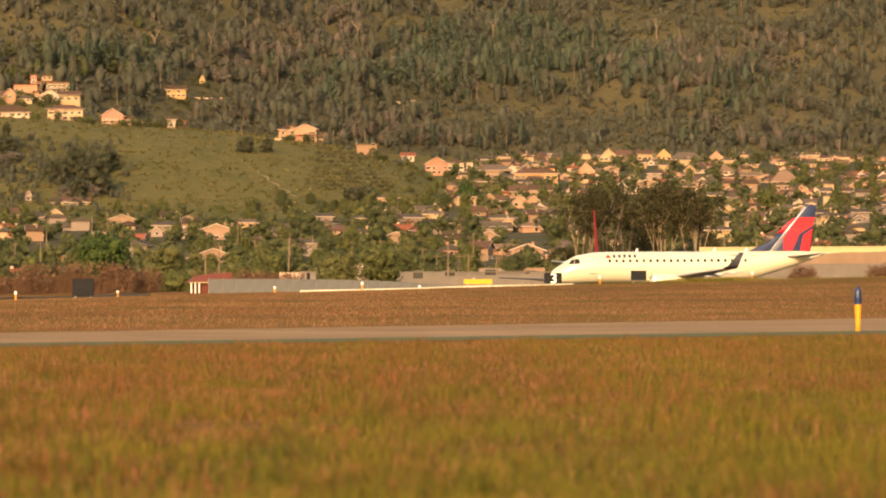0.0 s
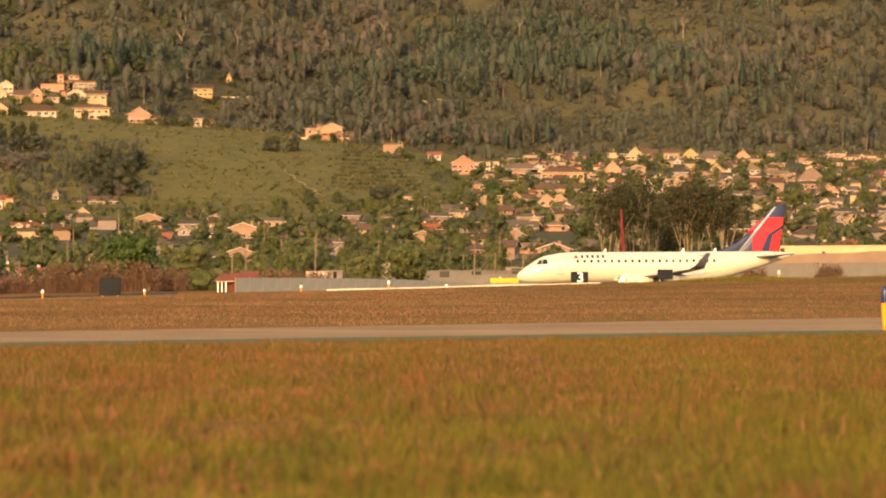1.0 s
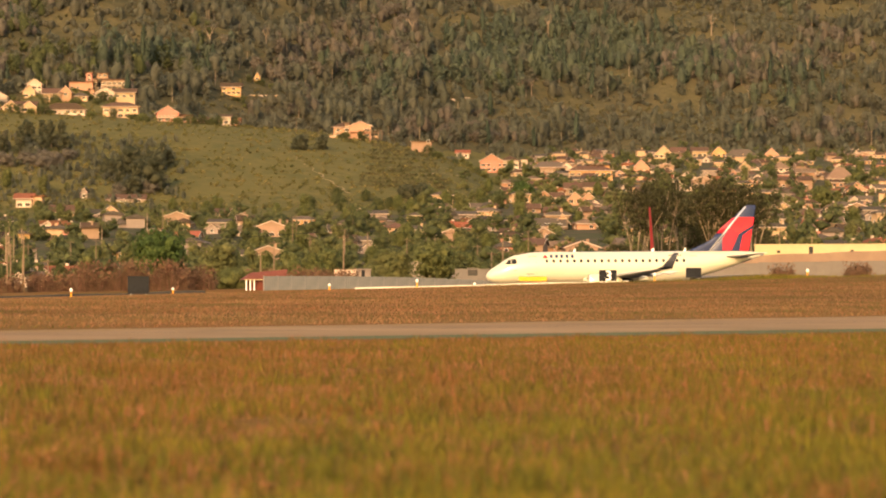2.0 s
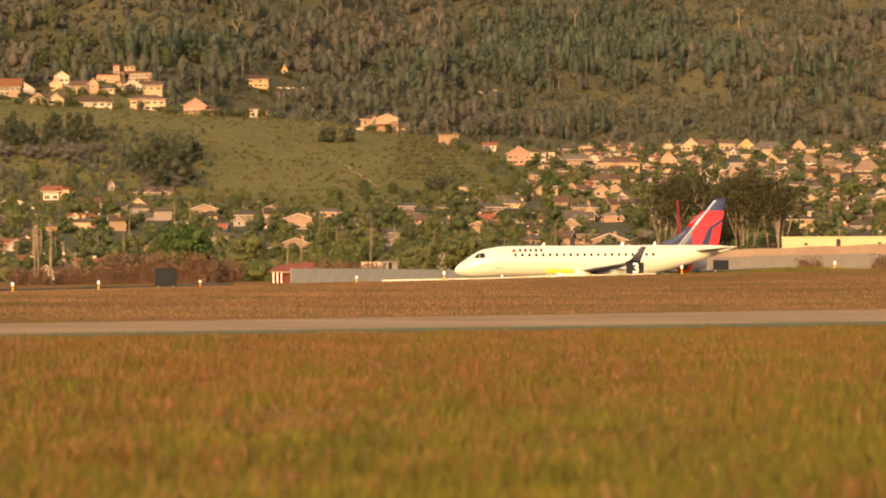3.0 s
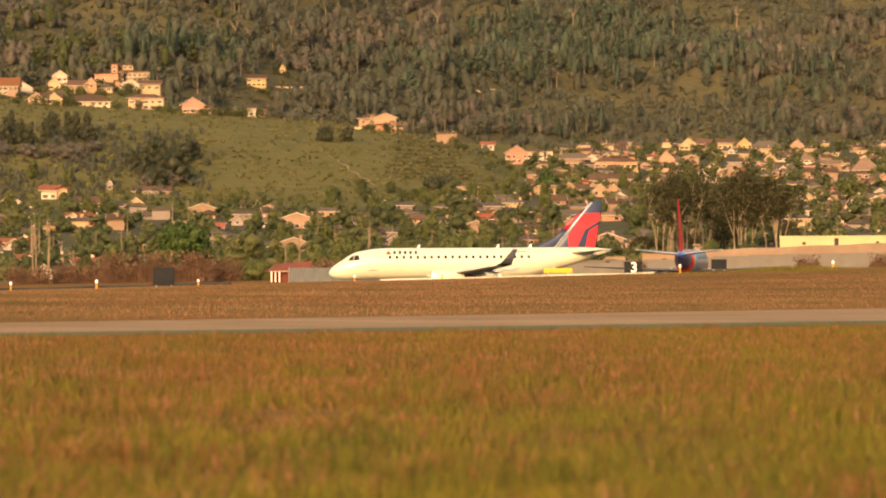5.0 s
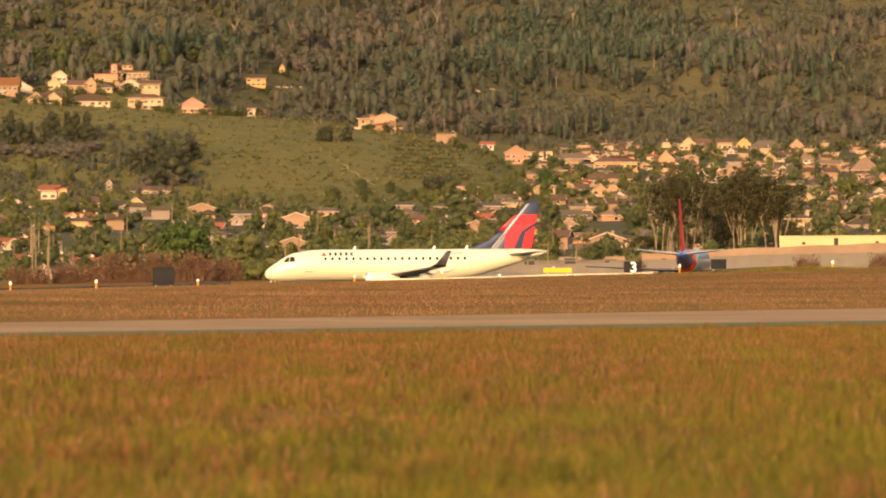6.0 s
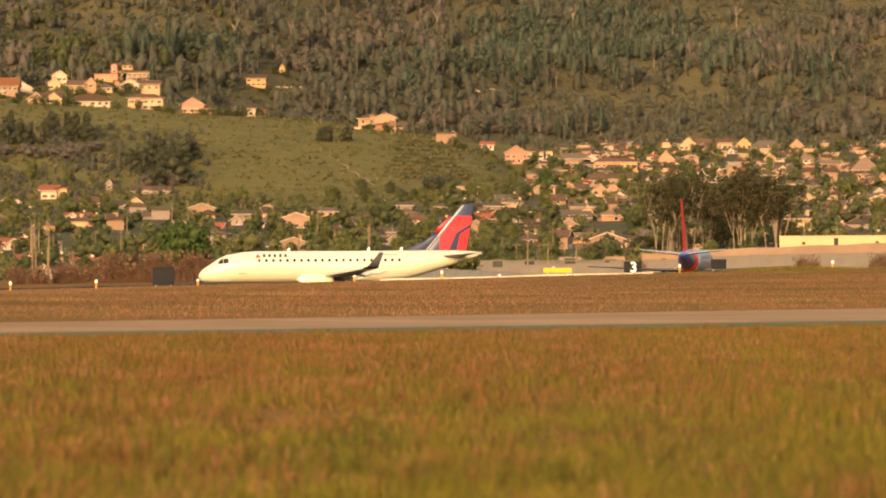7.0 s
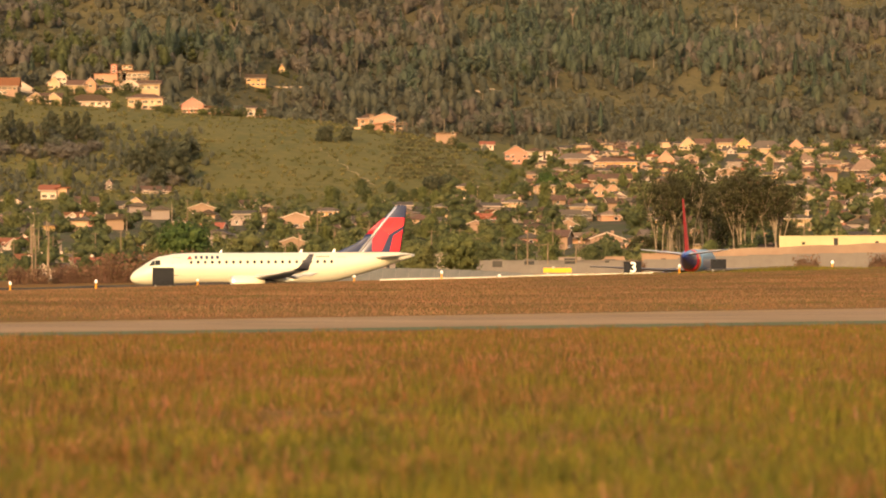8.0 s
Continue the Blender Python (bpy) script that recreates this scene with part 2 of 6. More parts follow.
def loft(bm, rings, close=True, m=0):
    vs = [[bm.verts.new(p) for p in r] for r in rings]
    n = len(vs[0])
    for a, b in zip(vs, vs[1:]):
        for k in range(n):
            bm.faces.new((a[k], a[(k + 1) % n], b[(k + 1) % n], b[k])).material_index = m
    if close:
        bm.faces.new(vs[0]).material_index = m
        bm.faces.new(vs[-1][::-1]).material_index = m
    return bm


def tri_mesh(name, verts, tris, mats, idx=None):
    """A mesh from arrays of corners and triangles made by a loop."""
    me = bpy.data.meshes.new(name)
    verts, tris = np.asarray(verts, np.float32), np.asarray(tris, np.int32)
    me.vertices.add(len(verts))
    me.vertices.foreach_set("co", verts.ravel())
    me.loops.add(tris.size)
    me.loops.foreach_set("vertex_index", tris.ravel())
    me.polygons.add(len(tris))
    me.polygons.foreach_set("loop_start", np.arange(0, tris.size, 3, dtype=np.int32))
    for m in mats:
        me.materials.append(m)
    if idx is not None:
        me.polygons.foreach_set("material_index", np.asarray(idx, np.int32))
    me.update(calc_edges=True)
    me.validate()
    return me


# ---- the lie of the land ----
def smooth(a, b, x):
    t = np.clip((x - a) / (b - a), 0, 1)
    return t * t * (3 - 2 * t)


def smax(a, b, k):
    h = np.clip(0.5 + 0.5 * (a - b) / k, 0, 1)
    return b + (a - b) * h + k * h * (1 - h)


def wob(x, y, s, ph=0.0):
    """A smooth wandering value between about -1 and 1, with waves of about s metres."""
    q = math.tau / s
    return (np.sin(q * x + 1.3 * np.sin(q * 0.53 * y + ph) + ph) + np.sin(q * (0.61 * x + 0.8 * y) + 2.1 + ph * 1.7)
            + np.sin(q * (0.45 * x - 1.1 * y) + 1.9 * np.sin(q * 0.4 * x) + 4.0 + ph)) / 3


RUN_Z, RUN_SLOPE = -0.82, 0.0258     # the runway falls towards the west


NEAR_END, STRETCH = 640.0, 1.5       # the town and hills beyond lie in a deeper plan


def deep(d):
    return np.where(np.asarray(d, float) > NEAR_END, NEAR_END + (np.asarray(d, float) - NEAR_END) * STRETCH, d)


def shallow(d):
    return np.where(np.asarray(d, float) > NEAR_END, NEAR_END + (np.asarray(d, float) - NEAR_END) / STRETCH, d)


def ground(x, y):
    """Height of the land: the plan is laid out in short ranges and stretched in depth beyond the airfield."""
    x, y = np.asarray(x, float), np.asarray(y, float)
    s = shallow(y)
    k = np.where(y > NEAR_END, y / s, 1.0)
    return EYE + (relief(x / k, s) - EYE) * k


def relief(x, y):
    xa = np.clip(x, -90, 75)
    crest = 0.27 + 0.026 * xa
    run = RUN_Z + RUN_SLOPE * xa
    far = -0.2 + 0.016 * xa + 0.001 * (y - 500)
    z = crest * smooth(125, 330, y)
    z = z + (run - crest) * smooth(338, 350, y)
    z = z + (far - run) * smooth(440, 485, y)
    z = z + 0.05 * wob(x, y, 9) * (smooth(15, 25, y) * (1 - smooth(50, 62, y)) + smooth(135, 160, y) * (1 - smooth(300, 330, y)))
    z = z - 2.3 * np.exp(-((x - 37) / 26) ** 2 - ((y - 522) / 26) ** 2)
    # the town on its fan
    t = np.maximum(y - 800, 0)
    z = z + 0.06 * t * t / (t + 60)
    town = z
    # the grassy spur, with its crest to the west
    top = np.interp(x, [-400, -181, -112, -66, -26, -10, 11, 27, 45, 70], [76, 70.5, 66.5, 63.3, 58.8, 55.8, 50.4, 43.5, 37, 30])
    face = 12 + (top - 12) * smooth(1165, 1480, y)
    back = 0.06 * np.maximum(y - 1480, 0)
    spur = np.where(y < 1480, face, top - back) - 40 * smooth(20, 110, x)
    spur = spur + 22 * np.exp(-((x + 150) / 50) ** 2 - ((y - 1600) / 70) ** 2) + 0.35 * wob(x, y, 45, 1.0)
    z = smax(z, np.where(y < 1150, -50, spur), 3.0)
    # the mountain
    y0 = 1635 + 330 * smooth(-230, 110, x)
    rise = np.maximum(y - y0, -120)
    mount = 67 + 0.27 * rise + np.clip(rise / 160, 0, 1) * (9 * wob(x, y, 170, 0.4) + 5 * wob(x, y, 75, 2.2)) + 1.2 * wob(x, y, 33, 3)
    mount = np.minimum(mount, 330 + 0.02 * y)
    return smax(z, np.where(y < 1400, -60, mount), 6.0)


def spot(u, d):
    """The place on the ground at bearing u and plan range d."""
    d = float(deep(d))
    x = u * d / UNIT
    return Vector((x, d, float(ground(x, d))))


_D = np.arange(420.0, 2900.0, 1.5)


def foot(u, v, dmin=700.0):
    """Where the line of sight of bearing u and slope v meets the ground beyond dmin."""
    d = _D[_D >= dmin]
    z = relief(u * d / UNIT, d)
    hit = np.nonzero(z >= EYE + v * d / UNIT)[0]
    return spot(u, float(d[hit[0]]) if len(hit) else 2800.0)


def build_ground():
    ys = np.concatenate([np.linspace(-300, 10, 12), np.arange(14, 60, 2.0), np.arange(60, 330, 5.0), np.arange(330, 356, 2.0),
                         np.arange(360, 800, 10.0), np.arange(800, 1200, 10.0), np.arange(1200, 3700, 9.0), np.linspace(3710, 4600, 20)])
    xs = np.concatenate([np.linspace(-2800, -590, 12), np.arange(-570, 571, 7.0), np.linspace(590, 2800, 12)])
    gx, gy = np.meshgrid(xs, ys)
    v = np.stack([gx, gy, ground(gx, gy)], -1).reshape(-1, 3)
    nx, ny = len(xs), len(ys)
    i = (np.arange(ny - 1)[:, None] * nx + np.arange(nx - 1)[None]).ravel()
    tris = np.concatenate([np.stack([i, i + 1, i + nx + 1], 1), np.stack([i, i + nx + 1, i + nx], 1)])
    cc = v[tris].mean(1)
    cy = cc[:, 1]
    me = tri_mesh("ground", v, tris, [M["field"], M["townsoil"], M["hill"], M["brush"]], (cy > 780).astype(int) + (shallow(cy) > 1225 + 700 * smooth(10, 110, cc[:, 0] * shallow(cy) / cy)).astype(int) + (shallow(cy) > 1640 + 330 * smooth(-230, 110, cc[:, 0] * shallow(cy) / cy)).astype(int))
    me.shade_smooth()
    tagged(new("ground", me), "dry brown airfield grass rising to green hills", "ground", kind="structure")


def strip(name, near, far, x0, x1, material, label, lift=0.008, n=60, rows=6):
    """A paved strip draped on the ground between two lines given as y = a + b * x."""
    bm = bmesh.new()
    g = []
    for i in range(n + 1):
        x = x0 + (x1 - x0) * i / n
        line = []
        for k in range(rows + 1):
            y = (near[0] + near[1] * x) * (1 - k / rows) + (far[0] + far[1] * x) * k / rows
            line.append(bm.verts.new((x, y, float(ground(x, y)) + lift)))
        g.append(line)
    for a, b in zip(g, g[1:]):
        for k in range(rows):
            bm.faces.new((a[k], b[k], b[k + 1], a[k + 1]))
    bm.normal_update()
    return tagged(part(name, bm, material), label, "pavement", kind="structure")


build_ground()
strip("taxiway", (78.5, 0.848), (97.2, 1.24), -28, 34, M["taxi"], "worn grey-brown asphalt taxiway between strips of grass")
strip("edge_marking", (94.6, 1.186), (95.0, 1.194), -28, 34, M["paint"], "worn yellow taxiway edge line", 0.013, rows=1)
strip("joint", (88.2, 1.052), (88.45, 1.057), -28, 34, M["tar"], "dark tarred joint along the taxiway", 0.013, rows=1)
strip("verge", (74.6, 0.80), (78.4, 0.845), -28, 34, M["verge"], "narrow dark green grass verge along the taxiway", 0.007, rows=2)
strip("runway", (352, 0.1), (440, 0.1), -320, 320, M["asphalt"], "dark asphalt runway with worn surface", 0.02)


# ---- the airliner: nose at its origin, tail along +x, its left side towards -y ----
FUS = [(0.0, 1.78, 0.05, 0.05), (0.08, 1.78, 0.27, 0.27), (0.3, 1.82, 0.52, 0.53), (0.7, 1.90, 0.76, 0.79), (1.3, 2.05, 0.97, 1.03), (2.0, 2.26, 1.16, 1.30), (2.6, 2.42, 1.27, 1.47),
       (3.2, 2.55, 1.35, 1.60), (3.9, 2.63, 1.41, 1.63), (5.0, 2.73, 1.48, 1.73), (6.5, 2.77, 1.505, 1.77), (20.5, 2.77, 1.505, 1.77), (22.5, 2.87, 1.46, 1.69),
       (24.5, 3.11, 1.32, 1.46), (26.5, 3.41, 1.08, 1.16), (28.5, 3.72, 0.78, 0.84), (30.2, 3.98, 0.46, 0.52), (31.3, 4.12, 0.22, 0.27), (31.68, 4.16, 0.09, 0.12)]


def fus_at(x):
    xs = [f[0] for f in FUS]
    return [float(np.interp(x, xs, [f[k] for f in FUS])) for k in (1, 2, 3)]


def fus_skin(x, z, side=-1, out=0.0):
    """A point on the fuselage's side at that station and height."""
    zc, ry, rz = fus_at(x)
    s = max(-0.999, min(0.999, (z - zc) / rz))
    return Vector((x, side * (ry * math.sqrt(1 - s * s) + out), z))


def skin_patch(bm, corners, side=-1, out=0.012, n=3):
    """A thin panel that follows the fuselage: corners are (x, z), in order round the panel."""
    outer = []
    for (xa, za), (xb, zb) in zip(corners, corners[1:] + corners[:1]):
        for k in range(n):
            outer.append((xa + (xb - xa) * k / n, za + (zb - za) * k / n))
    hi = [bm.verts.new(fus_skin(x, z, side, out)) for x, z in outer]
    lo = [bm.verts.new(fus_skin(x, z, side, -0.03)) for x, z in outer]
    bm.faces.new(hi)
    for k in range(len(hi)):
        j = (k + 1) % len(hi)
        bm.faces.new((hi[k], hi[j], lo[j], lo[k]))
    return bm


def foil(bm, stations, n=7, m=0):
    """A wing-like body through stations (leading edge point, chord, thickness); up: the way of its thickness."""
    rings = []
    for p, chord, thick, up in stations:
        p, up = Vector(p), Vector(up)
        ring = []
        ts = [0.5 * (1 - math.cos(math.pi * k / n)) for k in range(n + 1)]
        half = [thick * chord * 5 * (0.2969 * math.sqrt(t) - 0.126 * t - 0.3516 * t * t + 0.2843 * t ** 3 - 0.1015 * t ** 4) for t in ts]
        for t, h in zip(ts, half):
            ring.append(p + Vector((t * chord, 0, 0)) + up * (h + 0.003))
        for t, h in list(zip(ts, half))[::-1][1:-1]:
            ring.append(p + Vector((t * chord, 0, 0)) - up * (h + 0.003))
        rings.append(ring)
    return loft(bm, rings, m=m)


def wheel(parent, x, y, r, w):
    bm = bmesh.new()
    prof = [(-w / 2, r * 0.55), (-w / 2, r * 0.86), (-w * 0.36, r), (w * 0.36, r), (w / 2, r * 0.86), (w / 2, r * 0.55)]
    rings = [[Vector((x + math.cos(k * math.tau / 20) * q, y + p, r + math.sin(k * math.tau / 20) * q)) for k in range(20)] for p, q in prof]
    tyre = part("wheel", loft(bm, rings), M["rubber"], parent, "black rubber tyre", True)
    bm = bmesh.new()
    rings = [[Vector((x + math.cos(k * math.tau / 16) * r * q, y + p, r + math.sin(k * math.tau / 16) * r * q)) for k in range(16)] for p, q in
             ((-w * 0.52, 0.15), (-w * 0.45, 0.54), (w * 0.45, 0.54), (w * 0.52, 0.15))]
    part("rim", loft(bm, rings), M["steel"], tyre)


def smooth_step(a, b, t):
    k = min(1.0, max(0.0, (t - a) / (b - a)))
    return k * k * (3 - 2 * k)


def airliner():
    root = new("airliner")
    tagged(root, "white twin-jet regional airliner with red and navy tail, taxiing", "airplane")
    n = 36
    bm = bmesh.new()
    st = np.unique(np.concatenate([[f[0] for f in FUS], np.linspace(6.5, 20.5, 8)]))
    rings = []
    for x in st:
        zc, ry, rz = fus_at(x)
        rings.append([Vector((x, ry * math.cos(k * math.tau / n), zc + rz * math.sin(k * math.tau / n))) for k in range(n)])
    fus = part("fuselage", loft(bm, rings), M["skin"], root, "glossy white tube fuselage", True)
    # belly fairing at the wing root
    bm = bmesh.new()
    rings = [[Vector((x, w * math.cos(k * math.tau / 20), 1.45 + h * math.sin(k * math.tau / 20))) for k in range(20)]
             for x, w, h in ((10.2, 0.3, 0.1), (11.2, 1.25, 0.42), (13, 1.72, 0.6), (16, 1.75, 0.6), (18, 1.3, 0.42), (19.4, 0.3, 0.1))]
    part("belly_fairing", loft(bm, rings), M["skin"], root, smooth=True)
    for side in (-1, 1):
        # cockpit panes
        for cs in ([(2.05, 3.16), (2.66, 3.16), (2.74, 3.70), (2.5, 3.68)], [(2.72, 3.16), (3.36, 3.22), (3.3, 3.74), (2.8, 3.74)]):
            part("cockpit_window", skin_patch(bmesh.new(), cs, side, 0.03), M["pane"], root, "black cockpit pane")
        for i in range(21):
            x = 6.75 + 0.785 * i
            cs = [(x + 0.17 * math.cos(k * math.tau / 8 + 0.39), 3.50 + 0.205 * math.sin(k * math.tau / 8 + 0.39)) for k in range(8)]
            part("cabin_window", skin_patch(bmesh.new(), cs, side, n=1), M["pane"], root)
        for x0, z0, x1, z1 in ((4.75, 2.1, 5.55, 4.02), (23.2, 2.25, 23.95, 4.0)):
            d = part("cabin_door", skin_patch(bmesh.new(), [(x0, z0), (x1, z0), (x1, z1), (x0, z1)], side, 0.008), M["skin"], root, "white cabin door")
            for a in ([(x0 - 0.05, z0), (x0, z0), (x0, z1), (x0 - 0.05, z1)], [(x1, z0), (x1 + 0.05, z0), (x1 + 0.05, z1), (x1, z1)],
                      [(x0, z1), (x1, z1), (x1, z1 + 0.05), (x0, z1 + 0.05)]):
                part("door_seam", skin_patch(bmesh.new(), a, side, 0.01), M["line"], d)
        # plain bars in place of the title, and a red triangle
        part("emblem", skin_patch(bmesh.new(), [(6.25, 3.83), (6.95, 3.83), (6.6, 4.24)], side, 0.012, 2), M["red"], root, "small red triangle")
        for i in range(5):
            x = 7.15 + 0.60 * i
            part("title_bar", skin_patch(bmesh.new(), [(x, 3.85), (x + 0.30, 3.85), (x + 0.30, 4.22), (x, 4.22)], side, 0.012, 2), M["navy"], root, "navy bar in the title")
        for i in range(6):
            x = 20.75 + 0.26 * i
            part("registration_bar", skin_patch(bmesh.new(), [(x, 3.98), (x + 0.15, 3.98), (x + 0.15, 4.18), (x, 4.18)], side, 0.012), M["line"], root, "small grey bar")
        part("service_panel", skin_patch(bmesh.new(), [(4.4, 2.02), (5.3, 2.02), (5.3, 2.1), (4.4, 2.1)], side, 0.01), M["line"], root)
        part("service_panel", skin_patch(bmesh.new(), [(2.9, 2.42), (3.4, 2.42), (3.4, 2.47), (2.9, 2.47)], side, 0.01), M["line"], root)
        # wing, winglet, engine, tailplane
        s = side
        bm = foil(bmesh.new(), [((11.2, 1.2 * s, 1.5), 5.6, 0.14, (0, 0, 1)), ((13.6, 4.6 * s, 1.85), 3.7, 0.14, (0, 0, 1)), ((17.1, 12.3 * s, 2.5), 1.8, 0.11, (0, 0, 1)), ((17.4, 12.75 * s, 2.6), 1.7, 0.1, (0, 0.4 * s, 0.9))])
        w = part("wing", bm, M["wing"], root, "grey swept wing", True)
        for yy in (3.6, 6.6, 9.3):
            bm = tube(bmesh.new(), [(15.4 + (yy - 3.6) * 0.52, yy * s, 1.55 + (yy - 3.6) * 0.095), (16.6 + (yy - 3.6) * 0.5, yy * s, 1.55 + (yy - 3.6) * 0.095), (18.0 + (yy - 3.6) * 0.42, yy * s, 1.72 + (yy - 3.6) * 0.095)], [0.07, 0.24, 0.05], 8)
            part("flap_fairing", bm, M["wing"], w)
        bm = foil(bmesh.new(), [((17.4, 12.75 * s, 2.58), 1.7, 0.10, (0, 0.5 * s, 0.85)), ((17.95, 13.0 * s, 2.86), 1.2, 0.09, (0, 0.85 * s, 0.5)), ((19.15, 13.45 * s, 4.3), 0.5, 0.08, (0, 0.96 * s, 0.25))])
        part("winglet", bm, M["winglet"], root, "dark grey blended winglet", True)
        bm = bmesh.new()
        prof = [(10.75, 0.62), (10.55, 0.70), (10.62, 0.80), (11.1, 0.9), (12.2, 0.93), (13.4, 0.82), (14.2, 0.66), (14.25, 0.55), (13.2, 0.5)]
        rings = [[Vector((x + 0.55, 4.15 * s + 0.88 * r * math.cos(k * math.tau / 24), 1.24 + 0.88 * r * math.sin(k * math.tau / 24))) for k in range(24)] for x, r in prof]
        nac = part("engine_nacelle", loft(bm, rings, close=False), M["skin"], root, "white engine nacelle", True)
        bm = loft(bmesh.new(), [[Vector((x + 0.55, 4.15 * s + 0.88 * r * math.cos(k * math.tau / 24), 1.24 + 0.88 * r * math.sin(k * math.tau / 24))) for k in range(24)] for x, r in
                                ((10.66, 0.69), (10.53, 0.705), (10.50, 0.74), (10.56, 0.79), (10.8, 0.85))], close=False)
        part("intake_lip", bm, M["lip"], nac, "polished metal intake lip", True)
        bm = loft(bmesh.new(), [[Vector((x + 0.55, 4.15 * s + 0.88 * r * math.cos(k * math.tau / 24), 1.24 + 0.88 * r * math.sin(k * math.tau / 24))) for k in range(24)] for x, r in ((11.0, 0.64), (10.95, 0.2), (10.7, 0.05))])
        part("fan", bm, M["pane"], nac, "dark fan disc")
        # exhaust cone; its dark grey also stands for shadow behind the nacelle
        bm = loft(bmesh.new(), [[Vector((x + 0.55, 4.15 * s + 0.88 * r * math.cos(k * math.tau / 20), 1.24 + 0.88 * r * math.sin(k * math.tau / 20))) for k in range(20)] for x, r in ((13.3, 0.53), (14.3, 0.50), (14.9, 0.40), (15.6, 0.1))])
        part("exhaust_cone", bm, M["winglet"], nac, "exhaust cone darkened for the shadow under the wing", True)
        bm = boxes((12.2, 15.2, 4.15 * s - 0.13, 4.15 * s + 0.13, 1.75, 2.0))
        part("pylon", bevelled(bm, 0.05), M["skin"], root)
        bm = foil(bmesh.new(), [((27.0, 0.3 * s, 3.86), 2.9, 0.11, (0, 0, 1)), ((30.2, 4.95 * s, 4.30), 1.25, 0.09, (0, 0, 1))])
        part("tailplane", bm, M["wing"], root, "grey horizontal tailplane", True)
    # fin: navy body, red field and darker fold standing a little proud, raised strip for the glint
    fin = part("fin", foil(bmesh.new(), [((25.1, 0, 4.0), 5.15, 0.08, (0, 1, 0)), ((25.5, 0, 4.5), 4.8, 0.08, (0, 1, 0)), ((29.75, 0, 9.62), 1.3, 0.085, (0, 1, 0)), ((29.95, 0, 9.8), 1.0, 0.05, (0, 1, 0))]), M["navy"], root, "navy swept tail fin", True)
    def fin_front(z):
        return 25.5 + (z - 4.5) * 0.83 - 0.78 * (1 - smooth_step(6.9, 9.7, z)) - 1.9 * (1 - smooth_step(4.2, 6.0, z))

    for name, zs, material, label in (("dorsal_fin", (4.2, 4.6, 5.0, 5.5, 6.0, 6.55), "navy", "navy dorsal fin"), ("fin_nose", (6.56, 7.2, 7.8, 8.38), "darkred", "dark red nose of the fin"), ("fin_nose", (8.39, 9.0, 9.68), "navy", "navy nose of the fin")):
        secs = [((fin_front(z), 0, z), 25.5 + (z - 4.5) * 0.83 + 1.5 - (z - 4.5) * 0.17 - fin_front(z), 0.085, (0, 1, 0)) for z in zs]
        part(name, foil(bmesh.new(), secs), M[material], root, label, True)

    def fin_edge(z):
        return 25.5 + (z - 4.5) * 0.83, 25.5 + (z - 4.5) * 0.83 + 4.8 - (z - 4.5) * 0.6836

    def fin_panel(name, corners, material, out, label):
        """corners: (share of the chord, height)"""
        for s in (-1, 1):
            bm = bmesh.new()
            vs, ws = [], []
            for t, z in corners:
                a, b = fin_edge(z)
                c = b - a
                th = 0.08 * c * 5 * (0.2969 * math.sqrt(t) - 0.126 * t - 0.3516 * t * t + 0.2843 * t ** 3 - 0.1015 * t ** 4) + out
                vs.append(bm.verts.new((a + t * c, s * th, z)))
                ws.append(bm.verts.new((a + t * c, s * (th - 0.06), z)))
            bm.faces.new(vs)
            for k in range(len(vs)):
                j = (k + 1) % len(vs)
                bm.faces.new((vs[k], vs[j], ws[j], ws[k]))
            part(name, bm, material, fin, label)

    fin_panel("red_field", [(0.10, 8.35), (0.10, 6.0), (0.32, 4.62), (0.55, 4.62), (0.55, 8.35)], M["darkred"], 0.05, "dark red fold")
    fin_panel("red_field", [(0.10, 8.40), (0.10, 7.2), (0.55, 6.55), (0.97, 7.5), (0.97, 8.40)], M["red"], 0.085, "bright red panel")
    fin_panel("red_field", [(0.70, 6.35), (0.97, 7.1), (0.97, 4.62), (0.74, 4.62)], M["red"], 0.07, "bright red panel")
    # added bright strip behind the fin's nose, in place of its highlight
    bm = foil(bmesh.new(), [((25.47, 0, 4.52), 0.33, 1.15, (0, 1, 0)), ((29.68, 0, 9.62), 0.33, 1.15, (0, 1, 0))])
    part("leading_edge", bm, M["lip"], fin, "bright polished strip standing for the sun glint on the fin", True)
    for x, h in ((9.9, 0.3), (18.9, 0.32), (22.6, 0.35)):
        part("antenna", foil(bmesh.new(), [((x, 0, 4.55), 0.34, 0.2, (0, 1, 0)), ((x + 0.2, 0, 4.6 + h), 0.16, 0.16, (0, 1, 0))]), M["white"], root)
    bm = tube(bmesh.new(), [(31.3, 0, 4.12), (31.9, 0, 4.17)], [0.17, 0.12], 12)
    part("tail_exhaust", bm, M["steel"], root)
    # undercarriage
    g = part("nose_gear", tube(bmesh.new(), [(3.3, 0, 1.5), (3.35, 0, 0.3)], [0.09, 0.07], 10), M["steel"], root)
    for y in (-0.22, 0.22):
        wheel(g, 3.35, y, 0.31, 0.2)
    for s in (-1, 1):
        g = part("main_gear", tube(bmesh.new(), [(14.6, 2.6 * s, 1.7), (14.7, 2.6 * s, 0.45)], [0.13, 0.1], 10), M["steel"], root)
        for y in (-0.26, 0.26):
            wheel(g, 14.7, 2.6 * s + y, 0.48, 0.3)
    return root


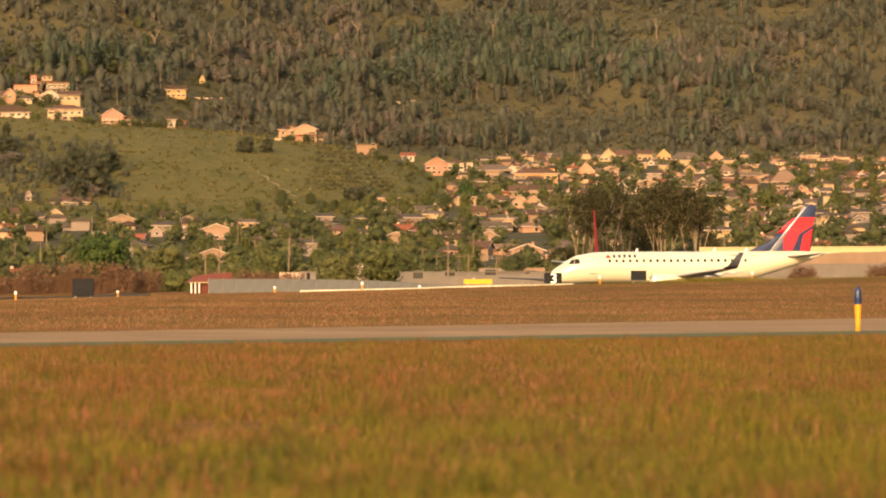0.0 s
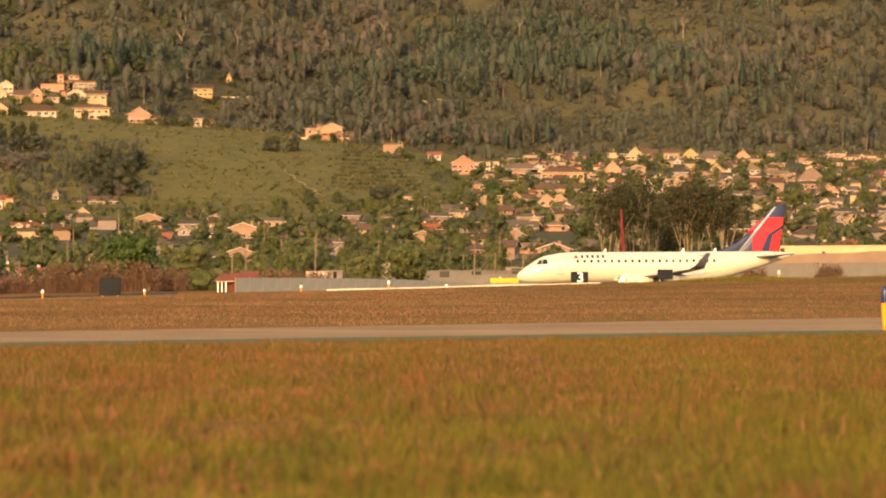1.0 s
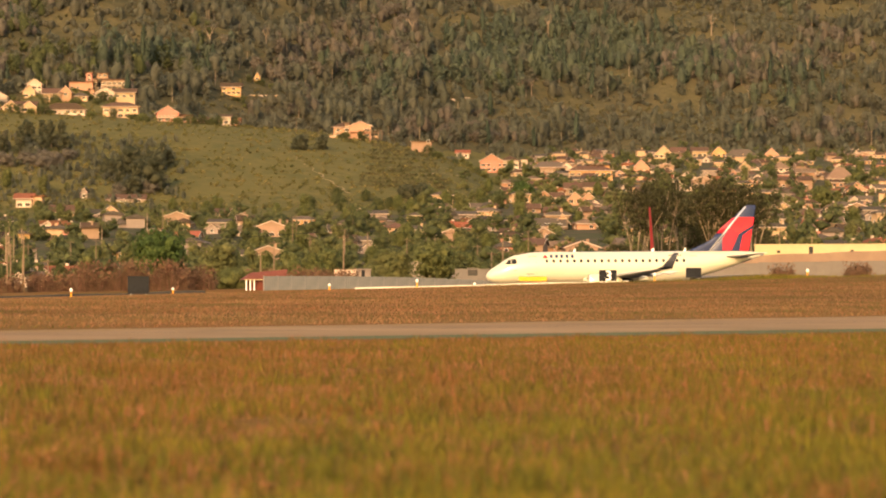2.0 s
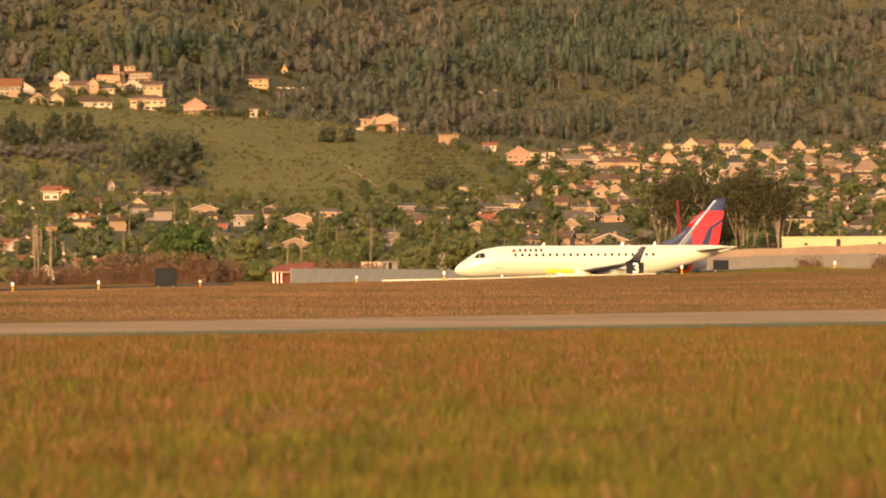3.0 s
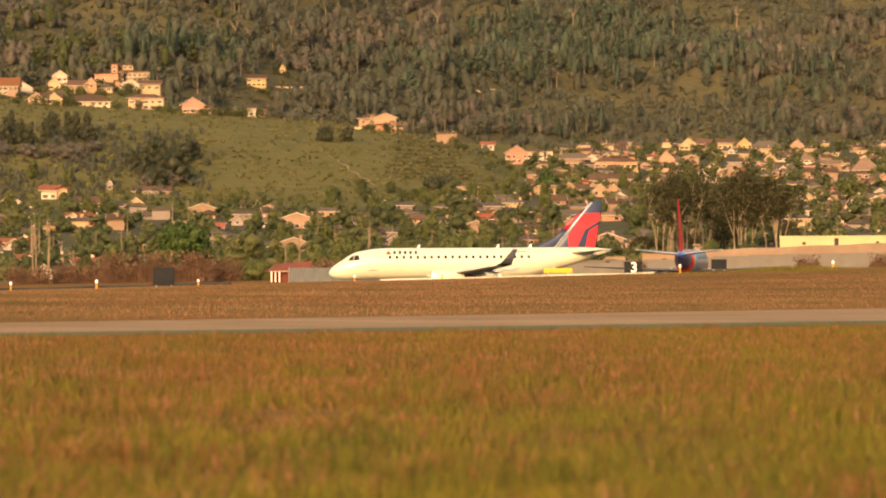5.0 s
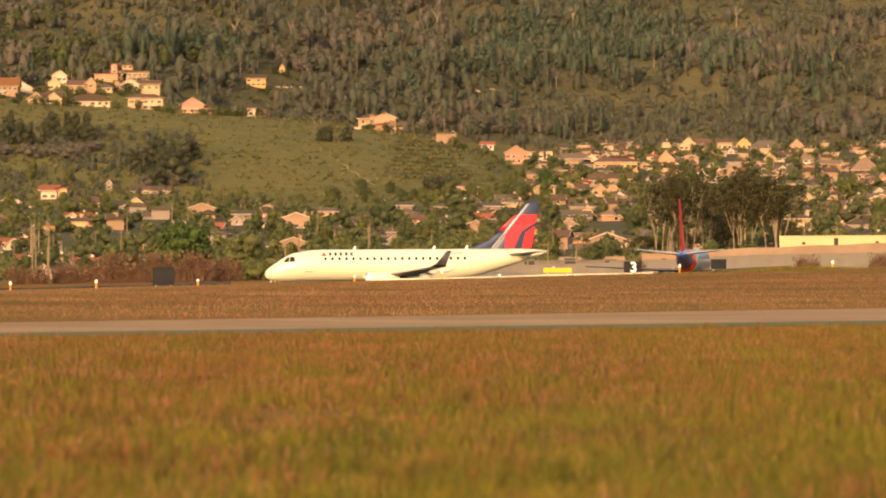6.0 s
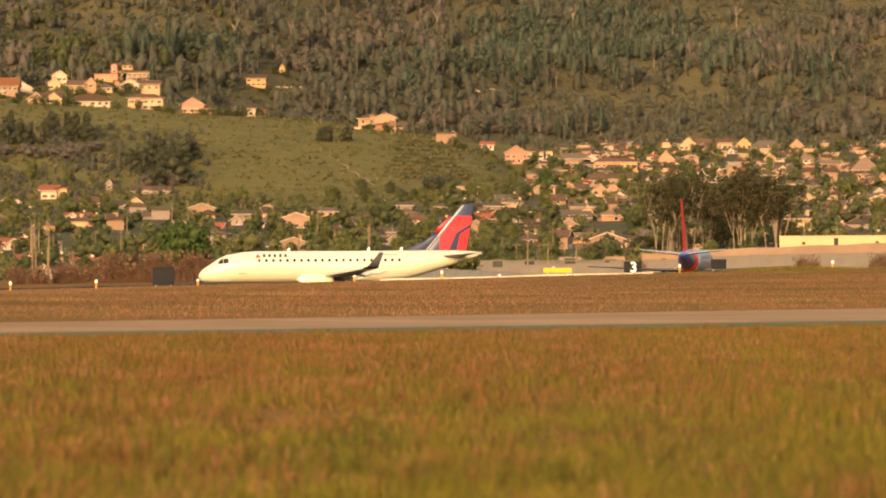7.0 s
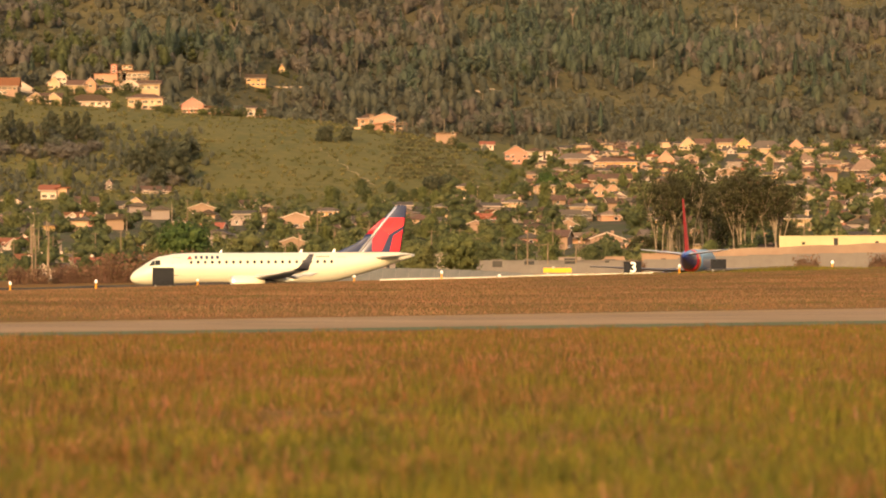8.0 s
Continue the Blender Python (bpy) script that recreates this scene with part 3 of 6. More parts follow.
def jet_ahead():
    """A larger airliner seen from behind: tail along -y in its own space."""
    root = new("airliner")
    tagged(root, "blue airliner with red tail fin seen from behind", "airplane")
    n = 28
    def rings(rows):
        return [[Vector((0.84 * r * math.cos(k * math.tau / n), y, zc + 0.88 * rz * math.sin(k * math.tau / n))) for k in range(n)] for y, zc, r, rz in rows]
    body = [(0, 4.35, 0.12, 0.14), (0.6, 4.3, 0.38, 0.42), (2.2, 4.15, 0.82, 0.9), (4.2, 3.95, 1.2, 1.3), (6.2, 3.75, 1.52, 1.62), (8.6, 3.6, 1.78, 1.88), (11, 3.55, 1.88, 2.0), (26, 3.55, 1.88, 2.0), (30, 3.45, 1.5, 1.7), (32.5, 3.2, 0.8, 0.9), (33.4, 3.05, 0.1, 0.1)]
    ys = [b[0] for b in body]
    def section(a, b):
        cut = [a] + [y for y in ys if a < y < b] + [b]
        return rings([(y, *[float(np.interp(y, ys, [q[k] for q in body])) for k in (1, 2, 3)]) for y in cut])
    part("tail_cone", loft(bmesh.new(), section(0, 6.2)), M["cblue"], root, "blue tail cone", True)
    part("tail_band", loft(bmesh.new(), section(6.2, 8.2)), M["red"], root, "red band round the fuselage", True)
    part("tail_band", loft(bmesh.new(), section(8.2, 9.0)), M["orange"], root, "orange band round the fuselage", True)
    part("fuselage", loft(bmesh.new(), section(9.0, 33.4)), M["lblue"], root, "pale blue fuselage", True)
    fin = bmesh.new()
    rr = []
    for y, z, c, t in ((1.2, 4.6, 6.2, 0.22), (1.6, 5.4, 5.2, 0.2), (-1.3, 12.4, 1.9, 0.09)):
        rr.append([Vector((0.0, y + c, z)), Vector((t, y + c * 0.6, z)), Vector((t, y + c * 0.3, z)), Vector((0, y, z)), Vector((-t, y + c * 0.3, z)), Vector((-t, y + c * 0.6, z))])
    part("fin", loft(fin, rr), M["red"], root, "red swept tail fin")
    for s in (-1, 1):
        bm = bmesh.new()
        rr = []
        for x, y, z, c, t in ((0.5, 1.6, 4.55, 3.8, 0.2), (6.2, 0.3, 5.2, 1.5, 0.07)):
            rr.append([Vector((s * x, y + c, z)), Vector((s * x, y + c * 0.6, z + t)), Vector((s * x, y, z)), Vector((s * x, y + c * 0.6, z - t))])
        part("tailplane", loft(bm, rr), M["wing"], root, "grey horizontal tailplane")
        bm = bmesh.new()
        rr = []
        for x, y, z, c, t in ((1.2, 13.5, 2.2, 7.2, 0.35), (6, 13.0, 2.35, 4.4, 0.22), (15.0, 9.8, 2.8, 1.5, 0.08)):
            rr.append([Vector((s * x, y + c, z)), Vector((s * x, y + c * 0.6, z + t)), Vector((s * x, y, z)), Vector((s * x, y + c * 0.6, z - t))])
        part("wing", loft(bm, rr), M["block"], root, "grey swept wing")
        bm = tube(bmesh.new(), [(s * 4.9, 16.5, 1.35), (s * 4.9, 18, 1.35), (s * 4.9, 21.2, 1.35)], [0.5, 0.82, 0.82], 16)
        part("engine_nacelle", bm, M["cblue"], root, smooth=True)
        g = part("main_gear", tube(bmesh.new(), [(s * 2.8, 15.6, 2.6), (s * 2.8, 15.6, 0.5)], [0.14, 0.12], 8), M["steel"], root)
        for dx in (-0.35, 0.35):
            part("wheel", tube(bmesh.new(), [(s * 2.8 + dx - 0.17, 15.6, 0.55), (s * 2.8 + dx + 0.17, 15.6, 0.55)], [0.55, 0.55], 16), M["rubber"], g)
    g = part("nose_gear", tube(bmesh.new(), [(0, 29.5, 2.2), (0, 29.5, 0.35)], [0.1, 0.1], 8), M["steel"], root)
    part("wheel", tube(bmesh.new(), [(-0.3, 29.5, 0.35), (0.3, 29.5, 0.35)], [0.35, 0.35], 14), M["rubber"], g)
    return root


PLANE, JET = airliner(), jet_ahead()


# ---- airfield furniture ----
def letters(parent, text, size, m, mtx):
    cu = bpy.data.curves.new("numeral", "FONT")
    cu.body, cu.size, cu.align_x, cu.align_y, cu.extrude, cu.offset = text, size, "CENTER", "CENTER", 0.01, 0.025
    tmp = bpy.data.objects.new("numeral", cu)
    scene.collection.objects.link(tmp)
    me = bpy.data.meshes.new_from_object(tmp.evaluated_get(bpy.context.evaluated_depsgraph_get()))
    bpy.data.objects.remove(tmp)
    me.materials.clear()
    me.materials.append(m)
    ob = link("numeral", me, parent, "white numeral")
    ob.matrix_basis = mtx
    return ob


def board_sign(u, d, w, h, base, material, label, text="", split=False, legs=True):
    p = spot(u, d)
    root = new("airfield_sign")
    tagged(root, label, "sign")
    root.matrix_basis = pose(p.x, p.y, p.z)
    part("panel", bevelled(boxes((-w / 2, w / 2, -0.1, 0.1, base, base + h)), 0.025), material, root)
    if split:
        part("lower_panel", bevelled(boxes((-w / 2 + 0.03, w / 2 - 0.03, -0.13, -0.095, base + 0.06, base + h * 0.46)), 0.01), M["black"], root, "darker lower panel")
        part("top_cap", bevelled(boxes((-w / 2 - 0.02, w / 2 + 0.02, -0.14, 0.14, base + h, base + h + 0.05)), 0.01), M["dkgrey"], root)
    for k in (-1, 1):
        part("leg", boxes((k * w * 0.35 - 0.04, k * w * 0.35 + 0.04, -0.05, 0.05, -0.2, base + 0.02)), M["steel"], root)
    if text:
        letters(root, text, h * 1.15, M["white"], pose(w * 0.04, -0.115, base + h * 0.5, 90, 0, 0))
    return root


board_sign(-495, 322, 1.95, 1.55, 0.15, M["dkgrey"], "large dark grey sheet-metal sign box beside the runway", split=True)
board_sign(336, 344, 1.7, 1.2, 0.55, M["black"], "black distance sign with a white numeral three", "3")
board_sign(488, 344, 1.5, 0.95, 0.8, M["black"], "plain black sign board beside the runway")
board_sign(203, 344, 2.75, 0.45, 0.85, M["yellow"], "long low yellow guidance sign")
part("sign_bracket", boxes((-0.5, -0.3, -0.12, 0.0, 1.29, 1.45)), M["steel"], bpy.data.objects["airfield_sign.003"])


def edge_light(u, d, h=0.8):
    p = spot(u, d)
    root = new("edge_light")
    tagged(root, "yellow-stemmed runway edge light with white globe", "runway light", "runway edge lights")
    root.matrix_basis = pose(p.x, p.y, p.z)
    k = h / 0.8
    part("base", tube(bmesh.new(), [(0, 0, -0.05), (0, 0, 0.08 * k)], [0.16, 0.13], 12), M["orange"], root)
    part("stem", tube(bmesh.new(), [(0, 0, 0.05), (0, 0, 0.5 * k)], [0.07, 0.07], 10), M["orange"], root)
    bm = loft(bmesh.new(), [[Vector((r * math.cos(a * math.tau / 14), r * math.sin(a * math.tau / 14), z * k)) for a in range(14)] for z, r in
                            ((0.48, 0.08), (0.56, 0.13), (0.66, 0.14), (0.76, 0.10), (0.82, 0.03))])
    part("globe", bm, M["white"], root, "white glass globe", True)
    return root


for u, d in ((-766, 318), (-614, 312), (-434, 330), (-157, 333), (-2, 330), (100, 342), (419, 326), (690, 330), (-900, 318)):
    edge_light(u, d, 0.82 if u not in (-434, -157, 100) else 0.6)


def taxi_marker(u, d):
    x = u * d / UNIT
    root = new("taxiway_marker")
    tagged(root, "yellow taxiway edge marker with a blue reflector cap", "marker post")
    root.matrix_basis = pose(x, d, float(ground(x, d)))
    def turned(rows):
        return loft(bmesh.new(), [[Vector((r * math.cos(a * math.tau / 18), r * math.sin(a * math.tau / 18), z)) for a in range(18)] for z, r in rows])
    part("stem", turned(((-0.05, 0.055), (0.2, 0.06), (0.66, 0.085), (0.72, 0.085))), M["orange"], root, "yellow tapered stem", True)
    part("cap", turned(((0.70, 0.085), (0.78, 0.1), (0.95, 0.095), (1.06, 0.075), (1.12, 0.03))), M["blue"], root, "blue reflector cap", True)
    part("collar", turned(((0.68, 0.1), (0.75, 0.1))), M["blue"], root)


taxi_marker(878, 88.3)


def kerb(name, x0, x1, y, h, material, label):
    """A low raised strip along the runway side of the grass crest."""
    bm = bmesh.new()
    n = 30
    rings = []
    for k in range(n + 1):
        x = x0 + (x1 - x0) * k / n
        g = float(ground(x, y))
        hh = h * (0.75 + 0.35 * float(wob(x, 0, 11, 1.0)))
        rings.append([Vector((x, y - 0.25, g - 0.2)), Vector((x, y - 0.2, g + hh)), Vector((x, y + 0.3, g + hh)), Vector((x, y + 0.35, g - 0.2))])
    tagged(part(name, loft(bm, rings), material), label, "kerb", kind="structure")


# the pale strip is added: the mirage's bright line as solid shape
kerb("kerb", -6, 20, 337.5, 0.17, M["mirage"], "low pale strip standing for the mirage line along the runway")
kerb("kerb", -60, -20, 333.5, 0.30, M["asphalt"], "low dark asphalt kerb along the runway")


def blast_fence():
    root = new("blast_fence")
    tagged(root, "long grey corrugated steel blast fence", "fence")
    a, b = Vector((-20.8, 480, 0)), Vector((22, 524, 0))
    n = 24
    ln = (b - a).length
    dv = (b - a) / ln
    ang = math.degrees(math.atan2(dv.y, dv.x))
    seg = ln / n
    prof = [(seg * (k + f) / 6, (-0.03, -0.03, 0.0, 0.0)[i]) for k in range(6) for i, f in enumerate((0.02, 0.45, 0.52, 0.95))]
    ring = [(x, y) for x, y in prof] + [(x, y + 0.03) for x, y in prof[::-1]]
    bm = loft(bmesh.new(), [[Vector((x, y, z)) for x, y in ring] for z in (0, 2.1)])
    me = None
    for i in range(n):
        p = a + dv * seg * i
        z = float(ground(p.x, p.y)) - 0.15
        if me is None:
            ob = part("panel", bm, M["fence"], root)
            me = ob.data
        else:
            ob = link("panel", me, root)
        low = 1 - 0.42 * i / n
        ob.matrix_basis = pose(p.x, p.y, z, 0, 0, ang) @ Matrix.Diagonal((1, 1, low, 1))
        q = part("post", boxes((-0.06, 0.06, 0.04, 0.16, 0, 2.15)), M["steel"], root) if i == 0 else link("post", q.data, root)
        q.matrix_basis = pose(p.x, p.y, z, 0, 0, ang) @ Matrix.Diagonal((1, 1, low, 1))


blast_fence()


def hut():
    p = spot(-292, 486)
    root = new("hut")
    tagged(root, "small red-roofed hut with white posts beside the fence", "hut")
    root.matrix_basis = pose(p.x, p.y, p.z - 0.1, 0, 0, 12)
    part("wall", boxes((-0.2, 3.2, 0.3, 3.2, 0, 1.75)), M["brick"], root, "dark red wall")
    bm = bmesh.new()
    v = [bm.verts.new(q) for q in ((-1.3, -0.6, 1.55), (4.4, -0.6, 1.75), (4.4, 3.6, 1.75), (-1.3, 3.6, 1.55), (-0.2, 1.4, 2.5), (5.0, 1.4, 3.0))]
    for f in ((0, 1, 5, 4), (2, 3, 4, 5), (0, 4, 3), (1, 2, 5), (3, 2, 1, 0)):
        bm.faces.new([v[i] for i in f])
    part("roof", bm, M["brick"], root, "faded red roof")
    for x in (-1.1, -0.55, 0.0):
        part("post", boxes((x, x + 0.16, -0.45, -0.3, 0, 1.6)), M["white"], root, "white post")
    part("fascia", boxes((-1.35, 4.4, -0.68, -0.6, 1.5, 1.62)), M["cream"], root)


hut()


def block_wall():
    """Concrete block wall along the far side of the field, in bays between piers."""
    root = new("boundary_wall")
    tagged(root, "long grey concrete block boundary wall with piers", "wall")
    xs = np.arange(12, 96, 6.0)
    pane_mesh = pier_mesh = None
    for i, x in enumerate(xs):
        y = 640 - 0.35 * (x - 12)
        z = float(ground(x, y)) - 0.3
        h = 2.0 + 1.15 * smooth(12, 60, x)
        ob = part("panel", boxes((0, 6.36, -0.12, 0.12, 0, h), (0, 6.36, -0.16, 0.16, h, h + 0.1)), M["block"], root)
        ob.matrix_basis = pose(x, y, z, 0, 0, math.degrees(math.atan(-0.35)))
        if pier_mesh is None:
            ob = part("pier", bevelled(boxes((-0.2, 0.2, -0.2, 0.2, 0, 3.6)), 0.03), M["block"], root)
            pier_mesh = ob.data
        else:
            ob = link("pier", pier_mesh, root)
        ob.matrix_basis = pose(x, y + 0.12, z - (3.5 - h), 0, 0, math.degrees(math.atan(-0.35)))


block_wall()


def low_building(u0, u1, d0, d1, zb, zt, label, wall, holes, depth=9.0):
    """A long low flat-roofed building whose front runs between two bearings and ranges."""
    a, b = Vector((u0 * d0 / UNIT, d0, 0)), Vector((u1 * d1 / UNIT, d1, 0))
    ln = (b - a).length
    g = float(ground(a.x, a.y))
    root = new("low_building")
    tagged(root, label, "building")
    root.matrix_basis = pose(a.x, a.y, 0, 0, 0, math.degrees(math.atan2(b.y - a.y, b.x - a.x)))
    part("wall", boxes((0, ln, 0, depth, min(g, zb) - 0.5, zt)), wall, root)
    part("parapet", boxes((-0.1, ln + 0.1, -0.12, 0.25, zt, zt + 0.18)), wall, root)
    part("roof", boxes((0.0, ln, 0.25, depth + 0.1, zt, zt + 0.08)), ROOFS[1], root)
    for t, w, z0, z1 in holes:
        o = part("opening", boxes((t * ln, t * ln + w, -0.03, 0.06, z0, z1)), M["glass"], root, "dark opening")
        part("frame", boxes((t * ln - 0.08, t * ln, -0.06, 0.06, z0, z1), (t * ln + w, t * ln + w + 0.08, -0.06, 0.06, z0, z1), (t * ln - 0.08, t * ln + w + 0.08, -0.06, 0.06, z1, z1 + 0.08)), wall, o)


def bank_wall():
    """Tan retaining wall whose top rises steadily, behind the boundary wall."""
    bm = bmesh.new()
    rows = []
    for k in range(24):
        u = 445 + 25.0 * k
        d = 660 - 0.045 * (u - 445)
        x = u * d / UNIT
        top = EYE + (32 + 0.038 * (u - 445) + 0.8 * math.sin(u * 0.06)) * d / UNIT
        g = float(ground(x, d)) - 0.4
        rows.append([bm.verts.new(q) for q in ((x, d, g), (x, d + 0.9, top - 0.12), (x, d + 1.1, top), (x, d + 4.0, top), (x, d + 4.0, g))])
    for a, b in zip(rows, rows[1:]):
        for k in range(5):
            j = (k + 1) % 5
            bm.faces.new((a[k], b[k], b[j], a[j]))
    bm.faces.new(rows[0])
    bm.faces.new(rows[-1][::-1])
    bmesh.ops.recalc_face_normals(bm, faces=bm.faces)
    root = new("retaining_wall")
    tagged(root, "pale tan battered retaining wall below the cream warehouse", "wall")
    part("wall_face", bm, M["bank"], root)


bank_wall()
low_building(596, 1010, 665, 640, 4.0, 7.2, "long cream warehouse with a few small windows", M["cream"],
             [(0.1, 0.7, 5.7, 6.2), (0.24, 0.9, 4.4, 6.9), (0.42, 0.7, 5.8, 6.3), (0.62, 0.7, 5.8, 6.3), (0.70, 1.2, 5.8, 6.3), (0.85, 0.7, 5.8, 6.3)], 14)
low_building(352, 470, 690, 682, 1.0, 4.0, "low pale tan shed along the airfield edge", WALLS[3], [(0.3, 1.0, 2.3, 3.2), (0.7, 1.0, 2.3, 3.2)], 8)
low_building(60, 345, 700, 690, 0.5, 2.7, "long low grey industrial building beyond the fence", M["block"], [(0.1, 2, 1.5, 3), (0.3, 2, 1.5, 3), (0.55, 2.5, 0.8, 3.2), (0.8, 2, 1.5, 3)], 12)
low_building(-110, -84, 700, 705, 0.2, 2.7, "small white shed behind the fence", WALLS[1], [(0.35, 1.4, 0.8, 2.6)], 5)
low_building(205, 262, 780, 778, 0.5, 3.6, "small grey shed among the town trees", WALLS[5], [(0.3, 1.6, 1.5, 3.2)], 6)
low_building(275, 322, 800, 800, 0.5, 3.8, "small tan shed among the town trees", WALLS[3], [(0.5, 1.6, 1.5, 3.2)], 6)
low_building(-5, 40, 790, 792, 0.5, 4.6, "small white shed among the town trees", WALLS[1], [(0.2, 1.6, 1.5, 3.0)], 6)


# ---- houses ----
def window(parent, x, y, z, w, h, yaw=0.0, plain=False):
    fr = 0.05
    if plain:
        bm = boxes((-w / 2 - fr, -w / 2, -0.07, 0.03, -h / 2, h / 2), (w / 2, w / 2 + fr, -0.07, 0.03, -h / 2, h / 2), (-w / 2 - fr, w / 2 + fr, -0.07, 0.03, h / 2, h / 2 + fr), (-w / 2 - fr, w / 2 + fr, -0.1, 0.03, -h / 2 - fr, -h / 2))
        box(bm, -w / 2, w / 2, -0.03, 0.02, -h / 2, h / 2, 1)
        part("window", bm, [M["white"], M["glass"]], parent).matrix_basis = pose(x, y, z, 0, 0, yaw)
        return
    f = part("window", boxes((-w / 2 - fr, -w / 2, -0.07, 0.03, -h / 2, h / 2), (w / 2, w / 2 + fr, -0.07, 0.03, -h / 2, h / 2),
                             (-w / 2 - fr, w / 2 + fr, -0.07, 0.03, h / 2, h / 2 + fr), (-w / 2 - fr, w / 2 + fr, -0.1, 0.03, -h / 2 - fr, -h / 2)), M["white"], parent)
    f.matrix_basis = pose(x, y, z, 0, 0, yaw)
    part("pane", boxes((-w / 2, w / 2, -0.03, 0.02, -h / 2, h / 2)), M["glass"], f)


def roof_mesh(w, d, z, rise, over, kind):
    """Gable with its ridge along x ('x') or y ('y'), hip ('h') or flat ('f'), with thick eaves."""
    bm = bmesh.new()
    x, y, t = w / 2 + over, d / 2 + over, 0.22
    if kind == "f":
        box(bm, -x, x, -y, y, z, z + 0.35)
        return bm
    lo = [bm.verts.new(p) for p in ((-x, -y, z - 0.1), (x, -y, z - 0.1), (x, y, z - 0.1), (-x, y, z - 0.1))]
    mid = [bm.verts.new((v.co.x, v.co.y, v.co.z + t)) for v in lo]
    bm.faces.new(lo[::-1])
    for k in range(4):
        j = (k + 1) % 4
        bm.faces.new((lo[k], lo[j], mid[j], mid[k]))
    if kind == "y":
        r = [bm.verts.new((0, -y, z + rise)), bm.verts.new((0, y, z + rise))]
        fs = ((mid[0], mid[1], r[0]), (mid[1], mid[2], r[1], r[0]), (mid[2], mid[3], r[1]), (mid[3], mid[0], r[0], r[1]))
    else:
        e = x if kind == "x" else max(0.3, x - y)
        r = [bm.verts.new((-e, 0, z + rise)), bm.verts.new((e, 0, z + rise))]
        fs = ((mid[0], mid[1], r[1], r[0]), (mid[1], mid[2], r[1]), (mid[2], mid[3], r[0], r[1]), (mid[3], mid[0], r[0]))
    for f in fs:
        bm.faces.new(f)
    return bm


def block(root, rng, w, d, h, kind, wall, roof, rise, ox=0.0, oy=0.0, windows=True, plain=False, over=0.85, big=1.0):
    """One volume of a house: walls, roof, gable faces and windows."""
    wl = part("wall", boxes((ox - w / 2, ox + w / 2, oy - d / 2, oy + d / 2, -5.0, h)), wall, root)
    if kind == "y":
        for yy in (oy - d / 2, oy + d / 2):
            bm = bmesh.new()
            a = [bm.verts.new(p) for p in ((ox - w / 2, yy - 0.01, h), (ox + w / 2, yy - 0.01, h), (ox, yy - 0.01, h + rise * 0.93))]
            b = [bm.verts.new((v.co.x, v.co.y + (0.2 if yy < oy else -0.2), v.co.z)) for v in a]
            bm.faces.new(a)
            bm.faces.new(b[::-1])
            for k in range(3):
                bm.faces.new((a[k], a[(k + 1) % 3], b[(k + 1) % 3], b[k]))
            part("gable", bm, wall, root)
        # roof in two slopes that leave the gable face free
        bm = bmesh.new()
        ov = over
        for s in (-1, 1):
            e = Vector((s * (w / 2 + ov), 0, -rise * ov / (w / 2)))
            pr = [(ox, h + rise), (ox + e.x, h + e.z), (ox + e.x, h + e.z + 0.22), (ox, h + rise + 0.22)]
            loft(bm, [[Vector((q[0], yy, q[1])) for q in pr] for yy in (oy - d / 2 - 0.6 * over, oy + d / 2 + 0.6 * over)])
        part("roof", bm, roof, root)
        bm = bmesh.new()
        yy = oy - d / 2 - 0.6 * over - 0.04
        for s in (-1, 1):
            e = s * (w / 2 + over)
            q = [(ox, h + rise + 0.24), (ox + e, h - rise * over / (w / 2) + 0.24), (ox + e, h - rise * over / (w / 2) - 0.06), (ox, h + rise - 0.06)]
            loft(bm, [[Vector((a_, yy + b_, c_)) for a_, c_ in q] for b_ in (-0.06, 0.03)])
        part("bargeboard", bm, WALLS[1], root)
    else:
        bm = roof_mesh(w, d, h, rise, over, kind)
        bmesh.ops.translate(bm, verts=bm.verts, vec=(ox, oy, 0))
        part("roof", bm, roof, root)
        if kind != "f":
            part("fascia", boxes((ox - w / 2 - over, ox + w / 2 + over, oy - d / 2 - over - 0.08, oy - d / 2 - over + 0.02, h - 0.13, h + 0.16)), WALLS[1], root)
        if kind == "x":
            for s in (-1, 1):
                bm = bmesh.new()
                xx = ox + s * w / 2
                a = [bm.verts.new(p) for p in ((xx + s * 0.56, oy - d / 2, h), (xx + s * 0.56, oy + d / 2, h), (xx + s * 0.56, oy, h + rise * 0.9))]
                b = [bm.verts.new((v.co.x - s * 0.1, v.co.y, v.co.z)) for v in a]
                bm.faces.new(a)
                bm.faces.new(b[::-1])
                for k in range(3):
                    bm.faces.new((a[k], a[(k + 1) % 3], b[(k + 1) % 3], b[k]))
                part("gable", bm, wall, root)
    if windows:
        storeys = max(1, int(h // 2.6))
        n = max(1, int(w // 3.2))
        for k in range(storeys):
            for i in range(n):
                if rng.random() < 0.85:
                    window(root, ox - w / 2 + w * (i + 0.5) / n, oy - d / 2, 1.35 + 2.75 * k, rng.uniform(0.9, 1.9) * big, 1.15 * min(big, 1.3), 0, plain)
            window(root, ox - w / 2, oy, 1.35 + 2.75 * k, 1.2, 1.1, -90, plain)
    return wl


LABEL_W = ("cream", "white", "peach", "tan", "pink", "grey", "yellow")
LABEL_R = ("brown shingle", "grey shingle", "red clay tile", "tan tile", "slate-grey")


